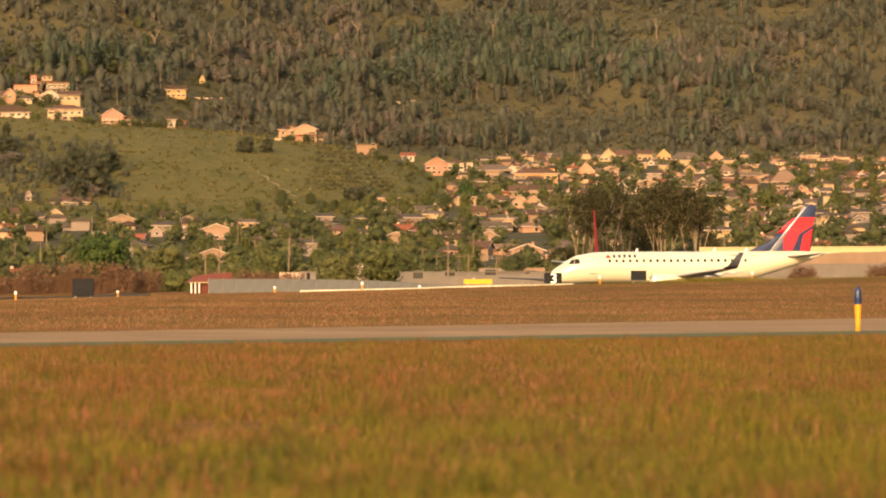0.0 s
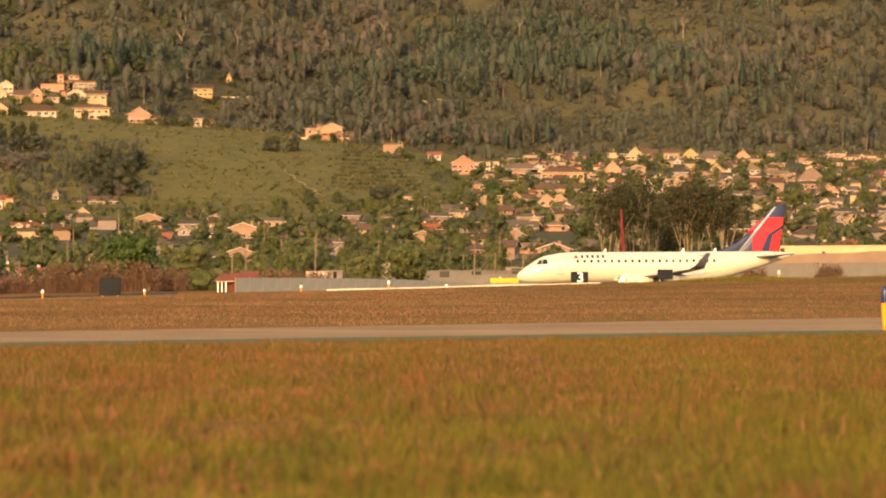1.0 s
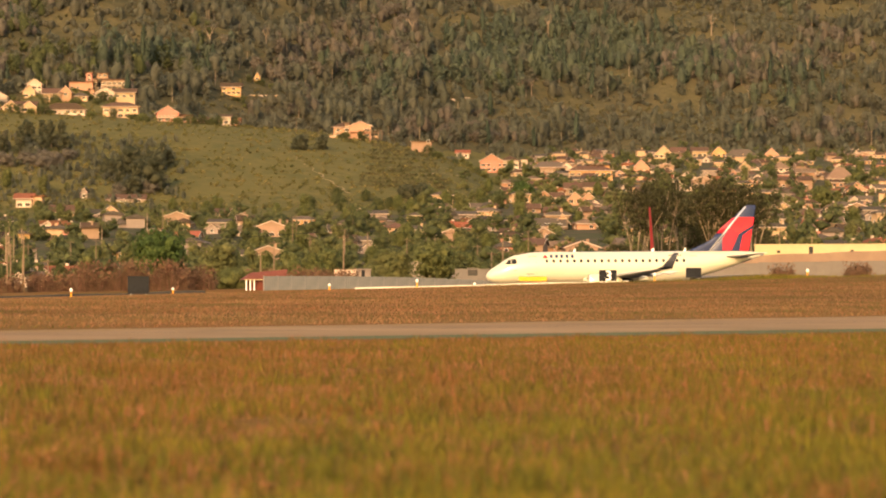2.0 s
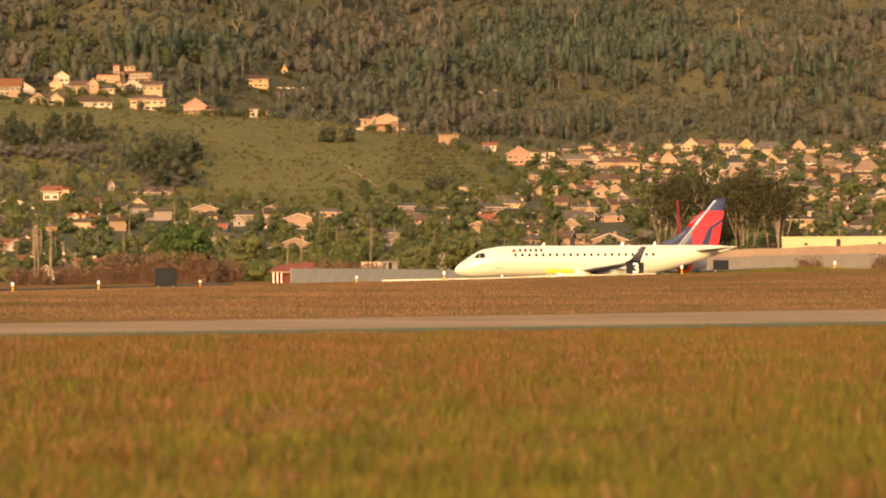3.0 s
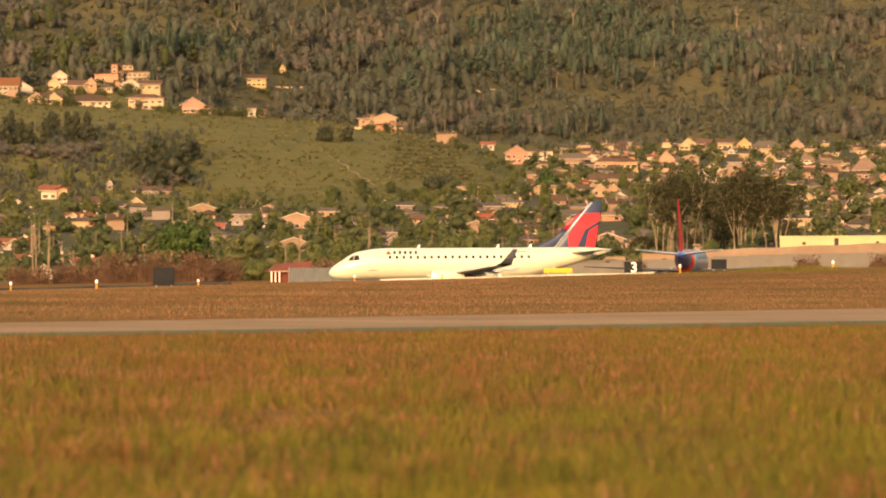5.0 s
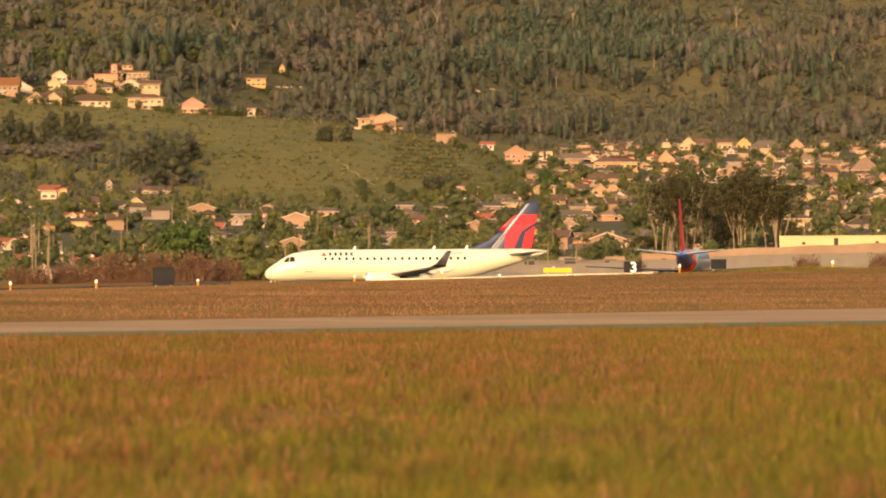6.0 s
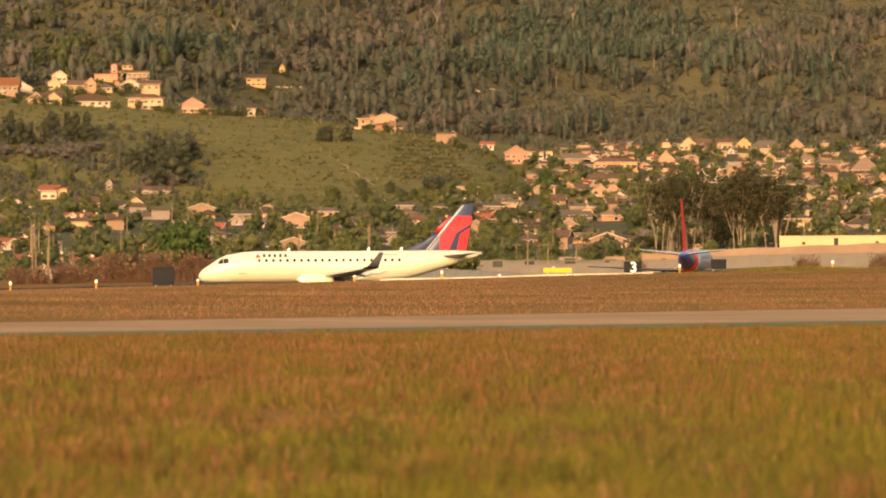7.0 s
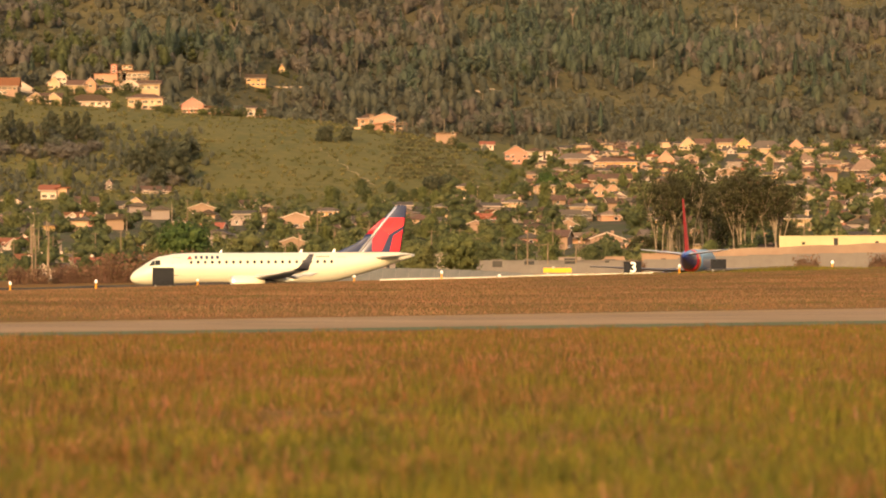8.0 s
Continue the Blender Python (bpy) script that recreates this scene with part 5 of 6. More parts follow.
for k in range(4000):
    u, d = rng.uniform(-920, 1000), rng.uniform(740, 1700)
    if d > 1250 and u < -30 + (d - 1190) * 0.35:
        if rng.random() > 0.004:
            continue
    x = u * d / UNIT
    if u < -440 and rng.random() < 0.45:
        continue
    p = spot(u, d)
    if any(abs(p.x - q.x) < 5 and -9 < p.y - q.y < 7 for q in TAKEN):
        continue
    i = rng.randrange(9)
    place(TOWN[i], p, rng.uniform(0, 360), i not in used)
    used.add(i)
    count += 1
    if count >= 120:
        break

for k in range(46):
    p = spot(rng.uniform(-860, 150), rng.uniform(1195, 1300))
    place(TOWN[k % 9], p, rng.uniform(0, 360), False)

for k in range(46):
    p = spot(rng.uniform(-340, 130), rng.uniform(760, 1080))
    place(TOWN[k % 9], p, rng.uniform(0, 360), False)
for k in range(44):
    p = spot(rng.uniform(-860, 330), rng.uniform(720, 950))
    place(TOWN[(0, 2, 4, 6, 8)[k % 5]], p, rng.uniform(0, 360), False)

# single trees that stand out: name, label, bearing, range, height, spread, low, clumps, size, leaf
for k, (lab, u, d, h, rad, low, n, size, leaf, bark) in enumerate((
        ("large dark green round tree beyond the airfield", -458, 600, 10.2, 4.9, 0.06, 420, 0.62, "deepleaf", "bark"),
        ("tall green tree with grey twigs", -352, 590, 8.0, 3.6, 0.15, 260, 0.5, "leafb", "bark"),
        ("bushy green tree behind the fence", -40, 640, 6.2, 3.9, 0.05, 300, 0.55, "leafb", "bark"),
        ("dark green tree behind the fence", 28, 660, 7.6, 4.2, 0.1, 300, 0.55, "leaf", "bark"),
        ("green tree above the town roofs", 62, 700, 7.0, 3.5, 0.1, 220, 0.5, "leafd", "bark"),
        ("low dark bush near the fence", -330, 560, 3.0, 3.0, 0.0, 160, 0.4, "leaf", "bark"),
        ("dark green tree on the slope", 186, 1330, 8.5, 6.5, 0.05, 260, 0.9, "deepleaf", "bark"),
        ("green hedge tree in the town", 430, 1320, 9, 7, 0.05, 260, 1.0, "leaf", "bark"),
        ("green bushy tree in the town", 352, 1210, 9, 7, 0.05, 260, 1.0, "leafb", "bark"),
        ("dark green tree in the town", 718, 1250, 9, 5.5, 0.05, 260, 1.0, "leaf", "bark"))):
    ob = tree_thing("tree", lab, "", soft_tree(700 + k, h, rad, low, n * 7, size * 0.42, 0.022, 0.15, 12), M[leaf], M[bark])
    place(ob, spot(u, d), 0, True)


SHRUBS = [tree_thing("shrub", "dark rounded garden shrub on the hilltop", "hilltop shrubs", tree_shape(790 + k, (2.6, 3.4, 5.5)[k], (2.2, 2.6, 2.4)[k], 0.0, 60, 0.55, 5), M[("leafd", "leaf", "leafd")[k]], M["bark"], "shrub") for k in range(3)]
used = set()
for k, q in enumerate(TAKEN[:17]):
    for j in range(4):
        i = (k + j) % 3
        x, y = q.x + rng.uniform(-15, 15), q.y - rng.uniform(6, 13)
        place(SHRUBS[i], Vector((x, y, float(ground(x, y)) - 0.2)), rng.uniform(0, 360), i not in used)
        used.add(i)
GROVE = [tree_thing("tree", ("dark hazy green hillside tree", "tall dark conifer on the hillside", "low hazy green hillside tree", "bare brown brushy tree on the hillside")[k], "hillside grove",
                    soft_tree(760 + k, (10, 15, 7, 5)[k], (4.0, 3.2, 4.2, 4.4)[k], (0.06, 0.04, 0.0, 0.05)[k], 420, (0.5, 0.5, 0.45, 0.36)[k], 0.02, (0.1, 0.55, 0, 0)[k], (7, 8, 6, 6)[k]), M[("grove_leaf", "grove_leaf", "wood_leaf", "wood_brown")[k]], M["bark"]) for k in range(4)]
used = set()
for k in range(50):
    if k < 34:
        u, v, i = rng.uniform(-800, -618), rng.uniform(188, 232), (0, 1, 2, 1)[k % 4]
        if v < 208:
            i = 3
    else:
        u, v, i = rng.uniform(-535, -440), rng.uniform(140, 205), (1, 0, 3, 2)[k % 4]
    place(GROVE[i], foot(u, v, 1150), rng.uniform(0, 360), i not in used)
    used.add(i)
for k, (u, v, h, rad) in enumerate(((-505, 178, 15, 7), (-468, 150, 19, 6.5), (-488, 158, 14, 5.5), (-545, 178, 8, 5.5), (-209, 224, 7.5, 4.2), (-172, 224, 7.5, 3.2), (-22, 138, 6, 4), (8, 140, 6, 5))):
    ob = tree_thing("tree", "large dark rounded tree on the grassy slope" if h > 10 else "dark round bush on the grassy slope", "", soft_tree(775 + k, h, rad, 0.02, 700, 0.5, 0.02, 0.1, 9), M["grove_leaf"], M["bark"])
    place(ob, foot(u, v, 1150), 0, True)


def eucalyptus(seed, u, d, h, spread, stems, label):
    """Several pale forking stems that fan out under loose high crowns."""
    r = np.random.default_rng(seed)
    wood, cs = [], []
    for k in range(stems):
        a = r.uniform(0, math.tau)
        lean = r.uniform(0.1, 0.5) * spread
        p = np.array([r.normal(0, 1.3), r.normal(0, 0.8), -0.8])
        lean = lean * 0.8
        mid = np.array([p[0] + math.cos(a) * lean * 0.35, p[1] + math.sin(a) * lean * 0.35, h * r.uniform(0.34, 0.5)])
        wood.append(limb_np(p, mid, 0.15, 0.11, 6))
        for j in range(3):
            b = a + r.uniform(-0.9, 0.9)
            q = mid + np.array([math.cos(b) * lean * 0.6, math.sin(b) * lean * 0.6, h * r.uniform(0.22, 0.34)])
            wood.append(limb_np(mid, q, 0.11, 0.08, 5))
            cs += [q + r.normal(0, 1, 3) * (spread * 0.13, spread * 0.13, h * 0.07) for _ in range(4)]
            for i in range(3):
                e = q + np.array([r.normal(0, spread * 0.14), r.normal(0, spread * 0.14), h * r.uniform(0.08, 0.26)])
                wood.append(limb_np(q, e, 0.08, 0.05, 4))
                cs += [e + r.normal(0, 1, 3) * (spread * 0.12, spread * 0.12, h * 0.11) for _ in range(5)]
    cs = np.array(cs)
    crown = merge([clumps(r, cs, r.uniform(0.2, 0.5, len(cs)), 1.2), sprays(r, cs, 0.5, 11)])
    ob = tree_thing("eucalyptus_tree", label, "eucalyptus grove", (merge(wood), crown), M["euc_leaf"], M["palebark"])
    place(ob, spot(u, d), 0, True)


for k, (u, d, h, sp, st) in enumerate(((396, 800, 20, 8, 8), (428, 810, 21.5, 8, 6), (462, 830, 20.5, 8, 4), (532, 800, 21.5, 11, 11), (586, 800, 20, 11, 8), (500, 850, 19, 8, 4))):
    eucalyptus(50 + k, u, d, h, sp, st, "tall eucalyptus with pale forking trunks and olive crown")
for k, u in enumerate((355, 412, 476, 500, 612)):
    ob = tree_thing("tree", "dark shrubby understorey tree in the grove", "eucalyptus grove", tree_shape(820 + k, (7.5, 9, 15, 14, 11)[k], (4.5, 5, 5, 5, 3.6)[k], 0.0, 420, 0.45, 6), M["euc_leaf"], M["bark"])
    place(ob, spot(u, 850), 0, True)


def thicket(seed, u, d, w, h, label):
    """A bare brown hedge: fans of thin upright twigs."""
    r = np.random.default_rng(seed)
    items = []
    for k in range(int(w * 60)):
        x, y = r.uniform(-w / 2, w / 2), r.normal(0, 0.7)
        hh = h * (0.75 + 0.25 * math.sin(x * 0.9 + seed)) * r.uniform(0.5, 1.0)
        p, q = np.array([x, y, -0.2]), np.array([x + r.normal(0, 0.35), y + r.normal(0, 0.35), hh])
        items.append(limb_np(p, q, 0.035, 0.012, 3))
        for j in range(3):
            t = r.uniform(0.4, 1)
            b = p + (q - p) * t
            items.append(limb_np(b, b + np.array([r.normal(0, 0.35), r.normal(0, 0.35), r.uniform(0.2, 0.7)]), 0.014, 0.006, 3))
    v, f = merge(items)
    root = new("hedge")
    tagged(root, label, "hedge")
    link("brushwood", tri_mesh("brushwood", v, f, [M["twig"]]), root)
    r2 = np.random.default_rng(seed + 1)
    cs = np.stack([r2.uniform(-w / 2, w / 2, int(w * 14)), r2.normal(0, 0.6, int(w * 14)), h * r2.uniform(0.15, 0.9, int(w * 14))], 1)
    v, f = sprays(r2, cs, 0.35, 10)
    link("dry_foliage", tri_mesh("dry_foliage", v, f, [M["twig"]]), root)
    p = spot(u, d)
    root.matrix_basis = pose(p.x, p.y, p.z)


for k, (u, d, w, h) in enumerate(((-735, 540, 6, 2.6), (-640, 545, 9, 3.0), (-545, 530, 10, 4.5), (-460, 528, 9, 4.8), (-395, 535, 6, 3.6), (-235, 560, 10, 2.9), (-150, 575, 8, 2.7), (-840, 545, 8, 3.0))):
    thicket(60 + k, u, d, w, h, "bare reddish-brown winter hedge beyond the runway")
for k, (u, d, w, h) in enumerate(((645, 590, 3.5, 2.6), (780, 590, 4, 2.4), (340, 615, 3, 2.0), (915, 590, 3.5, 2.4))):
    thicket(80 + k, u, d, w, h, "bare brown shrub against the block wall")


# ---- palms and poles ----
def palm(u, d, h):
    r = np.random.default_rng(int(u) % 97 + 3)
    wood = [limb_np((0, 0, -0.5), (0.1, 0, h), 0.26, 0.16, 7)]
    fr = []
    for k in range(26):
        a, dz = k * 2.4, r.uniform(-0.9, 1.0)
        q = np.array([0.1, 0, h])
        for j in range(4):
            e = q + np.array([math.cos(a) * 0.6, math.sin(a) * 0.6, 0.45 * dz - 0.28 * j])
            n = np.array([-math.sin(a), math.cos(a), 0]) * (0.32 - 0.06 * j)
            fr.append((np.stack([q - n, q + n, e]), np.array([[0, 1, 2]])))
            q = e
    ob = tree_thing("palm_tree", "tall thin fan palm in the town", "palms of the town", (merge(wood), merge(fr)), M["leaf"], M["bark"], "palm")
    place(ob, spot(u, d), 0, True)


for u, d, h in ((-730, 900, 13), (-724, 940, 14), (-716, 900, 12), (-702, 930, 13.5), (-700, 800, 9), (-480, 1020, 14), (-560, 980, 11), (585, 1500, 12), (-90, 930, 9), (680, 1500, 11)):
    palm(u, d, h)


def utility_pole(u, d, h, arms=2):
    p = spot(u, d)
    root = new("utility_pole")
    tagged(root, "weathered wooden utility pole with crossarms", "utility pole", "utility poles")
    root.matrix_basis = pose(p.x, p.y, p.z, 0, 0, 10)
    part("mast", tube(bmesh.new(), [(0, 0, -0.5), (0, 0, h)], [0.17, 0.11], 8), M["pole"], root)
    for k in range(arms):
        a = part("crossarm", boxes((-1.1, 1.1, -0.22, -0.12, h - 0.5 - 0.9 * k, h - 0.39 - 0.9 * k)), M["pole"], root)
        for x in (-1.05, -0.5, 0.5, 1.05):
            part("insulator", tube(bmesh.new(), [(x, -0.16, h - 0.37 - 0.9 * k), (x, -0.16, h - 0.18 - 0.9 * k)], [0.04, 0.03], 6), M["dkgrey"], a)
    return root


POLES = ((-452, 1080, 11), (-570, 860, 11), (-130, 880, 12), (-222, 1000, 11), (-216, 1010, 11), (-192, 900, 9), (-255, 690, 9), (-690, 850, 10), (30, 860, 10), (105, 800, 9), (150, 830, 10), (195, 900, 10), (215, 790, 7), (240, 800, 7), (60, 800, 9),
         (642, 820, 8), (690, 820, 8), (800, 830, 8), (-20, 880, 9), (280, 1500, 11), (440, 1800, 12), (483, 1500, 12), (-615, 900, 9), (-760, 820, 9), (130, 780, 7), (170, 790, 7), (-727, 660, 10.5), (-721, 668, 9), (-698, 655, 11), (-132, 690, 10), (-279, 655, 6.5), (150, 665, 7), (186, 670, 6), (236, 672, 5.5), (-655, 690, 6), (640, 700, 9), (698, 700, 8.5))
for k, (u, d, h) in enumerate(POLES):
    utility_pole(u, d, h, 1)
for u, v, h in ((-298, 268, 7), (-216, 255, 8), (-42, 250, 7), (-50, 312, 10), (-390, 285, 6)):
    p = foot(u, v, 1300)
    q = utility_pole(0, 900, h, 0)
    q.matrix_basis = pose(p.x, p.y, p.z)


def wires(name, a, b, h0, h1, sag):
    bm = bmesh.new()
    p, q = spot(*a), spot(*b)
    for off in (-0.9, 0.9):
        pts = []
        for k in range(9):
            t = k / 8
            c = p.lerp(q, t)
            pts.append((c.x + off * 0.3, c.y + off, p.z + h0 + (q.z + h1 - p.z - h0) * t - sag * 4 * t * (1 - t)))
        tube(bm, pts, [0.03] * 9, 4)
    tagged(part(name, bm, M["dkgrey"]), "thin sagging overhead power lines", "power line")


wires("power_line", (-570, 860), (-130, 880), 10.6, 11.6, 0.8)
wires("power_line", (-130, 880), (195, 900), 11.6, 9.6, 0.7)
wires("power_line", (-452, 1080), (-222, 1000), 10.6, 10.6, 0.5)
wires("power_line", (-222, 1000), (280, 1010), 10.6, 9.0, 0.8)
wires("power_line", (642, 820), (800, 830), 7.6, 7.6, 0.4)


# ---- woods on the mountain, scrub on the slopes ----
def scatter(shapes, places, yaws, scales, pick):
    """Tile tree shapes over many places into one set of arrays."""
    V, F, I, o = [], [], [], 0
    for s, ((wv, wf), (cv, cf)) in enumerate(shapes):
        sel = np.nonzero(pick == s)[0]
        if not len(sel):
            continue
        v = np.concatenate([wv, cv])
        f = np.concatenate([wf, cf + len(wv)])
        mi = np.concatenate([np.ones(len(wf), int), np.zeros(len(cf), int)])
        c, sn = np.cos(yaws[sel])[:, None], np.sin(yaws[sel])[:, None]
        k = scales[sel][:, None]
        out = np.stack([(v[:, 0] * c - v[:, 1] * sn) * k + places[sel, 0:1], (v[:, 0] * sn + v[:, 1] * c) * k + places[sel, 1:2], v[:, 2] * k + places[sel, 2:3]], -1)
        V.append(out.reshape(-1, 3))
        F.append((f[None] + (np.arange(len(sel)) * len(v))[:, None, None]).reshape(-1, 3) + o)
        I.append(np.tile(mi, len(sel)))
        o += len(sel) * len(v)
    return np.concatenate(V), np.concatenate(F), np.concatenate(I)


def sight(x, y):
    """Bearing and slope at which places of the short plan lie."""
    return x / y * UNIT, (relief(x, y) - EYE) / y * UNIT


def patches(u, v, *spots):
    """Soft-edged patches (bearing, slope, half width, half height), 1 at their hearts."""
    out = np.zeros_like(u)
    for a, b, ru, rv in spots:
        out = np.maximum(out, np.exp(-((u - a) / ru) ** 2 - ((v - b) / rv) ** 2))
    return out


def glade(x, y):
    """Grassy openings of the mountainside."""
    u, v = sight(x, y)
    p = patches(u, v, (-600, 412, 85, 26), (-500, 428, 55, 30), (-445, 430, 50, 22), (-735, 400, 40, 24), (-640, 440, 40, 20), (80, 452, 75, 15), (505, 458, 100, 26), (625, 446, 70, 20), (740, 455, 60, 20))
    p = np.maximum(p, patches(u, v, (255, 300, 110, 14), (360, 286, 150, 22), (480, 262, 130, 18), (180, 268, 60, 18), (625, 292, 24, 34), (745, 345, 50, 26), (715, 268, 90, 16)))
    p = np.maximum(p, patches(u, v, (-465, 345, 40, 18), (-330, 306, 70, 14), (-255, 305, 60, 10), (-90, 380, 40, 12), (250, 395, 50, 8)))
    return p + 0.22 * wob(x, y, 60, 2.9) + 0.14 * wob(x, y, 24, 1.2)


def greenwood(x, y):
    u, v = sight(x, y)
    p = patches(u, v, (170, 365, 130, 48), (330, 385, 110, 40), (470, 350, 90, 32), (130, 425, 60, 18), (300, 440, 90, 18), (650, 325, 50, 30), (-420, 372, 70, 18), (-70, 340, 60, 30), (-500, 380, 100, 14))
    return p + 0.3 * wob(x, y, 70, 5.0)


# where the western slope lies in shadow, put in as darker trees
def shaded_wood(x, y):
    u, v = sight(x, y)
    return patches(u, v, (-730, 455, 70, 50), (-680, 362, 110, 26), (-520, 368, 90, 24), (-770, 420, 40, 60), (-420, 400, 60, 40)) + 0.2 * wob(x, y, 40, 1.9)


def brownwood(x, y):
    u, v = sight(x, y)
    p = patches(u, v, (-150, 395, 130, 50), (-60, 440, 90, 30), (560, 375, 130, 34), (60, 250, 120, 22), (720, 250, 90, 26), (-730, 440, 60, 34), (-760, 365, 70, 26), (740, 400, 60, 40), (-250, 300, 60, 25))
    return p + 0.3 * wob(x, y, 55, 3.3)


def woods(name, label, seed, n, shapes, leaf, bark, lo, hi, keep, smin, smax_, spare=True):
    r = np.random.default_rng(seed)
    y = r.uniform(lo, hi, n * 5)
    x = r.uniform(-0.15, 0.16, n * 5) * y
    ok = keep(x, y, r)
    x, y = x[ok][:n], y[ok][:n]
    x, y = x * deep(y) / y, deep(y)
    for i_, q in enumerate(TAKEN if spare else ()):
        near = (np.abs(x - q.x) < 14) & (y > q.y - (130 if i_ < 17 else 40)) & (y < q.y + 8)
        x, y = x[~near], y[~near]
    z = ground(x, y)
    v, f, i = scatter(shapes, np.stack([x, y, z], 1), r.uniform(0, math.tau, len(x)), r.uniform(smin, smax_, len(x)), r.integers(0, len(shapes), len(x)))
    me = tri_mesh(name, v, f, [leaf, bark], i)
    me.shade_smooth()
    tagged(new(name, me), label, "woods", kind="stuff")


def on_mountain(x, y):
    return y > 1655 + 330 * smooth(-230, 110, x)


oval = [plume_tree(900 + k, 7.5 + 1.3 * k, 4.0 + 0.35 * k, 0.0, 74, 0.85) for k in range(4)] + [soft_tree(905 + k, 8.0 + 2.0 * k, 3.3 + 0.4 * k, 0.05, 64, 0.66, limbs=False) for k in range(3)]
column = [plume_tree(880 + k, 9.5 + 1.6 * k, 4.2 + 0.3 * k, 0.02, 84, 0.9, 0.1) for k in range(4)] + [soft_tree(886 + k, 11 + 2.2 * k, 3.2 + 0.3 * k, 0.05, 70, 0.68, limbs=False) for k in range(3)]
spire = [plume_tree(910 + k, 14 + 2 * k, 3.4, 0.05, 90, 0.8, 0.5, 0.02) for k in range(4)]
gum = [plume_tree(920 + k, 15 + 1.5 * k, 4.0 + 0.3 * k, 0.45, 72, 0.8, 0.0, 0.016) for k in range(4)]
twiggy = [plume_tree(930 + k, 7.0 + 1.5 * k, 4.0 + 0.2 * k, 0.08, 76, 0.7) for k in range(4)] + [soft_tree(936 + k, 8 + 2 * k, 3.4, 0.12, 64, 0.54, 0.022, 0.0, 6, False) for k in range(2)]
bush = [plume_tree(950 + k, 2.2 + 0.7 * k, 2.0 + 0.5 * k, 0.0, 30, 0.55, 0.1, 0.01) for k in range(4)]
scrub = [soft_tree(960 + k, 1.5 + 0.5 * k, 1.2 + 0.4 * k, 0.0, 18, 0.36, 0.02, 0.0, 2, False) for k in range(4)]
woods("woodland", "olive broadleaf trees covering the mountainside", 1, 5200, oval, M["wood_leaf"], M["bark"], 1600, 2560, lambda x, y, r: on_mountain(x, y) & (glade(x, y) < r.uniform(0.15, 0.6, len(x))) & (shaded_wood(x, y) < r.uniform(0.3, 0.7, len(x))), 0.6, 1.35)
woods("woodland", "fresh green trees in the mountain gullies", 2, 2600, column, M["wood_green"], M["bark"], 1600, 2560, lambda x, y, r: on_mountain(x, y) & (glade(x, y) < 0.6) & (greenwood(x, y) > r.uniform(0.15, 0.75, len(x))), 0.7, 1.45)
woods("woodland", "dark conifer stands on the mountainside", 3, 520, spire, M["pine"], M["bark"], 1600, 2560, lambda x, y, r: on_mountain(x, y) & (glade(x, y) < 0.35) & (greenwood(x, y) + 0.3 * wob(x, y, 30, 0.3) > r.uniform(0.1, 0.9, len(x))), 0.8, 1.4)
# dark leaf colour carries the shadow over the western slope
woods("woodland", "western trees in darker leaf standing for shadow on the hillside", 12, 1000, oval, M["leafd"], M["bark"], 1600, 2400, lambda x, y, r: on_mountain(x, y) & (glade(x, y) < 0.5) & (shaded_wood(x, y) > r.uniform(0.15, 0.6, len(x))), 0.7, 1.4)
woods("woodland", "bare brown trees on the mountainside", 4, 2600, twiggy, M["wood_brown"], M["bark"], 1600, 2560, lambda x, y, r: on_mountain(x, y) & (glade(x, y) < 0.5) & (brownwood(x, y) > r.uniform(0.15, 0.75, len(x))), 0.7, 1.35)
woods("woodland", "tall slim trees with pale trunks on the mountainside", 5, 800, gum, M["wood_leaf"], M["palebark"], 1600, 2560, lambda x, y, r: on_mountain(x, y) & (glade(x, y) < 0.35), 0.8, 1.35)
woods("scrub", "low scrub dotted over the mountain glades", 6, 3600, bush, M["wood_leaf"], M["bark"], 1600, 2560, lambda x, y, r: on_mountain(x, y) & (glade(x, y) > r.uniform(0.0, 0.6, len(x))), 0.5, 1.4)
woods("tussocks", "pale grass tussocks in the mountain glades", 7, 4200, bush, M["meadow"], M["bark"], 1600, 2560, lambda x, y, r: on_mountain(x, y) & (glade(x, y) > r.uniform(0.0, 0.6, len(x))), 0.3, 0.8, False)
woods("scrub", "low green scrub over the grassy spur", 8, 900, scrub, M["tussock"], M["bark"], 1255, 1660, lambda x, y, r: (x < 30) & (wob(x, y, 40, 1.5) + 0.4 * wob(x, y, 15, 0.5) > r.uniform(-0.4, 1.0, len(x))), 0.3, 0.9)


def bare_tree(seed, h):
    """A pale leafless tree: a forking stem with a thin veil of twigs."""
    r = np.random.default_rng(seed)
    wood, cs = [], []
    fork = np.array([r.normal(0, 0.04) * h, 0, h * r.uniform(0.35, 0.55)])
    wood.append(limb_np((0, 0, -1), fork, 0.030 * h, 0.022 * h, 6))
    for k in range(5):
        a = k * 2.4 + r.uniform(0, 1)
        q = fork + np.array([math.cos(a) * h * 0.16, math.sin(a) * h * 0.16, h * r.uniform(0.16, 0.36)])
        wood.append(limb_np(fork, q, 0.018 * h, 0.011 * h, 5))
        for j in range(3):
            e = q + np.array([r.normal(0, 0.09) * h, r.normal(0, 0.09) * h, h * r.uniform(0.06, 0.2)])
            wood.append(limb_np(q, e, 0.009 * h, 0.004 * h, 4))
            cs.append(e)
    return merge(wood), sprays(r, np.array(cs), 0.9, 7)


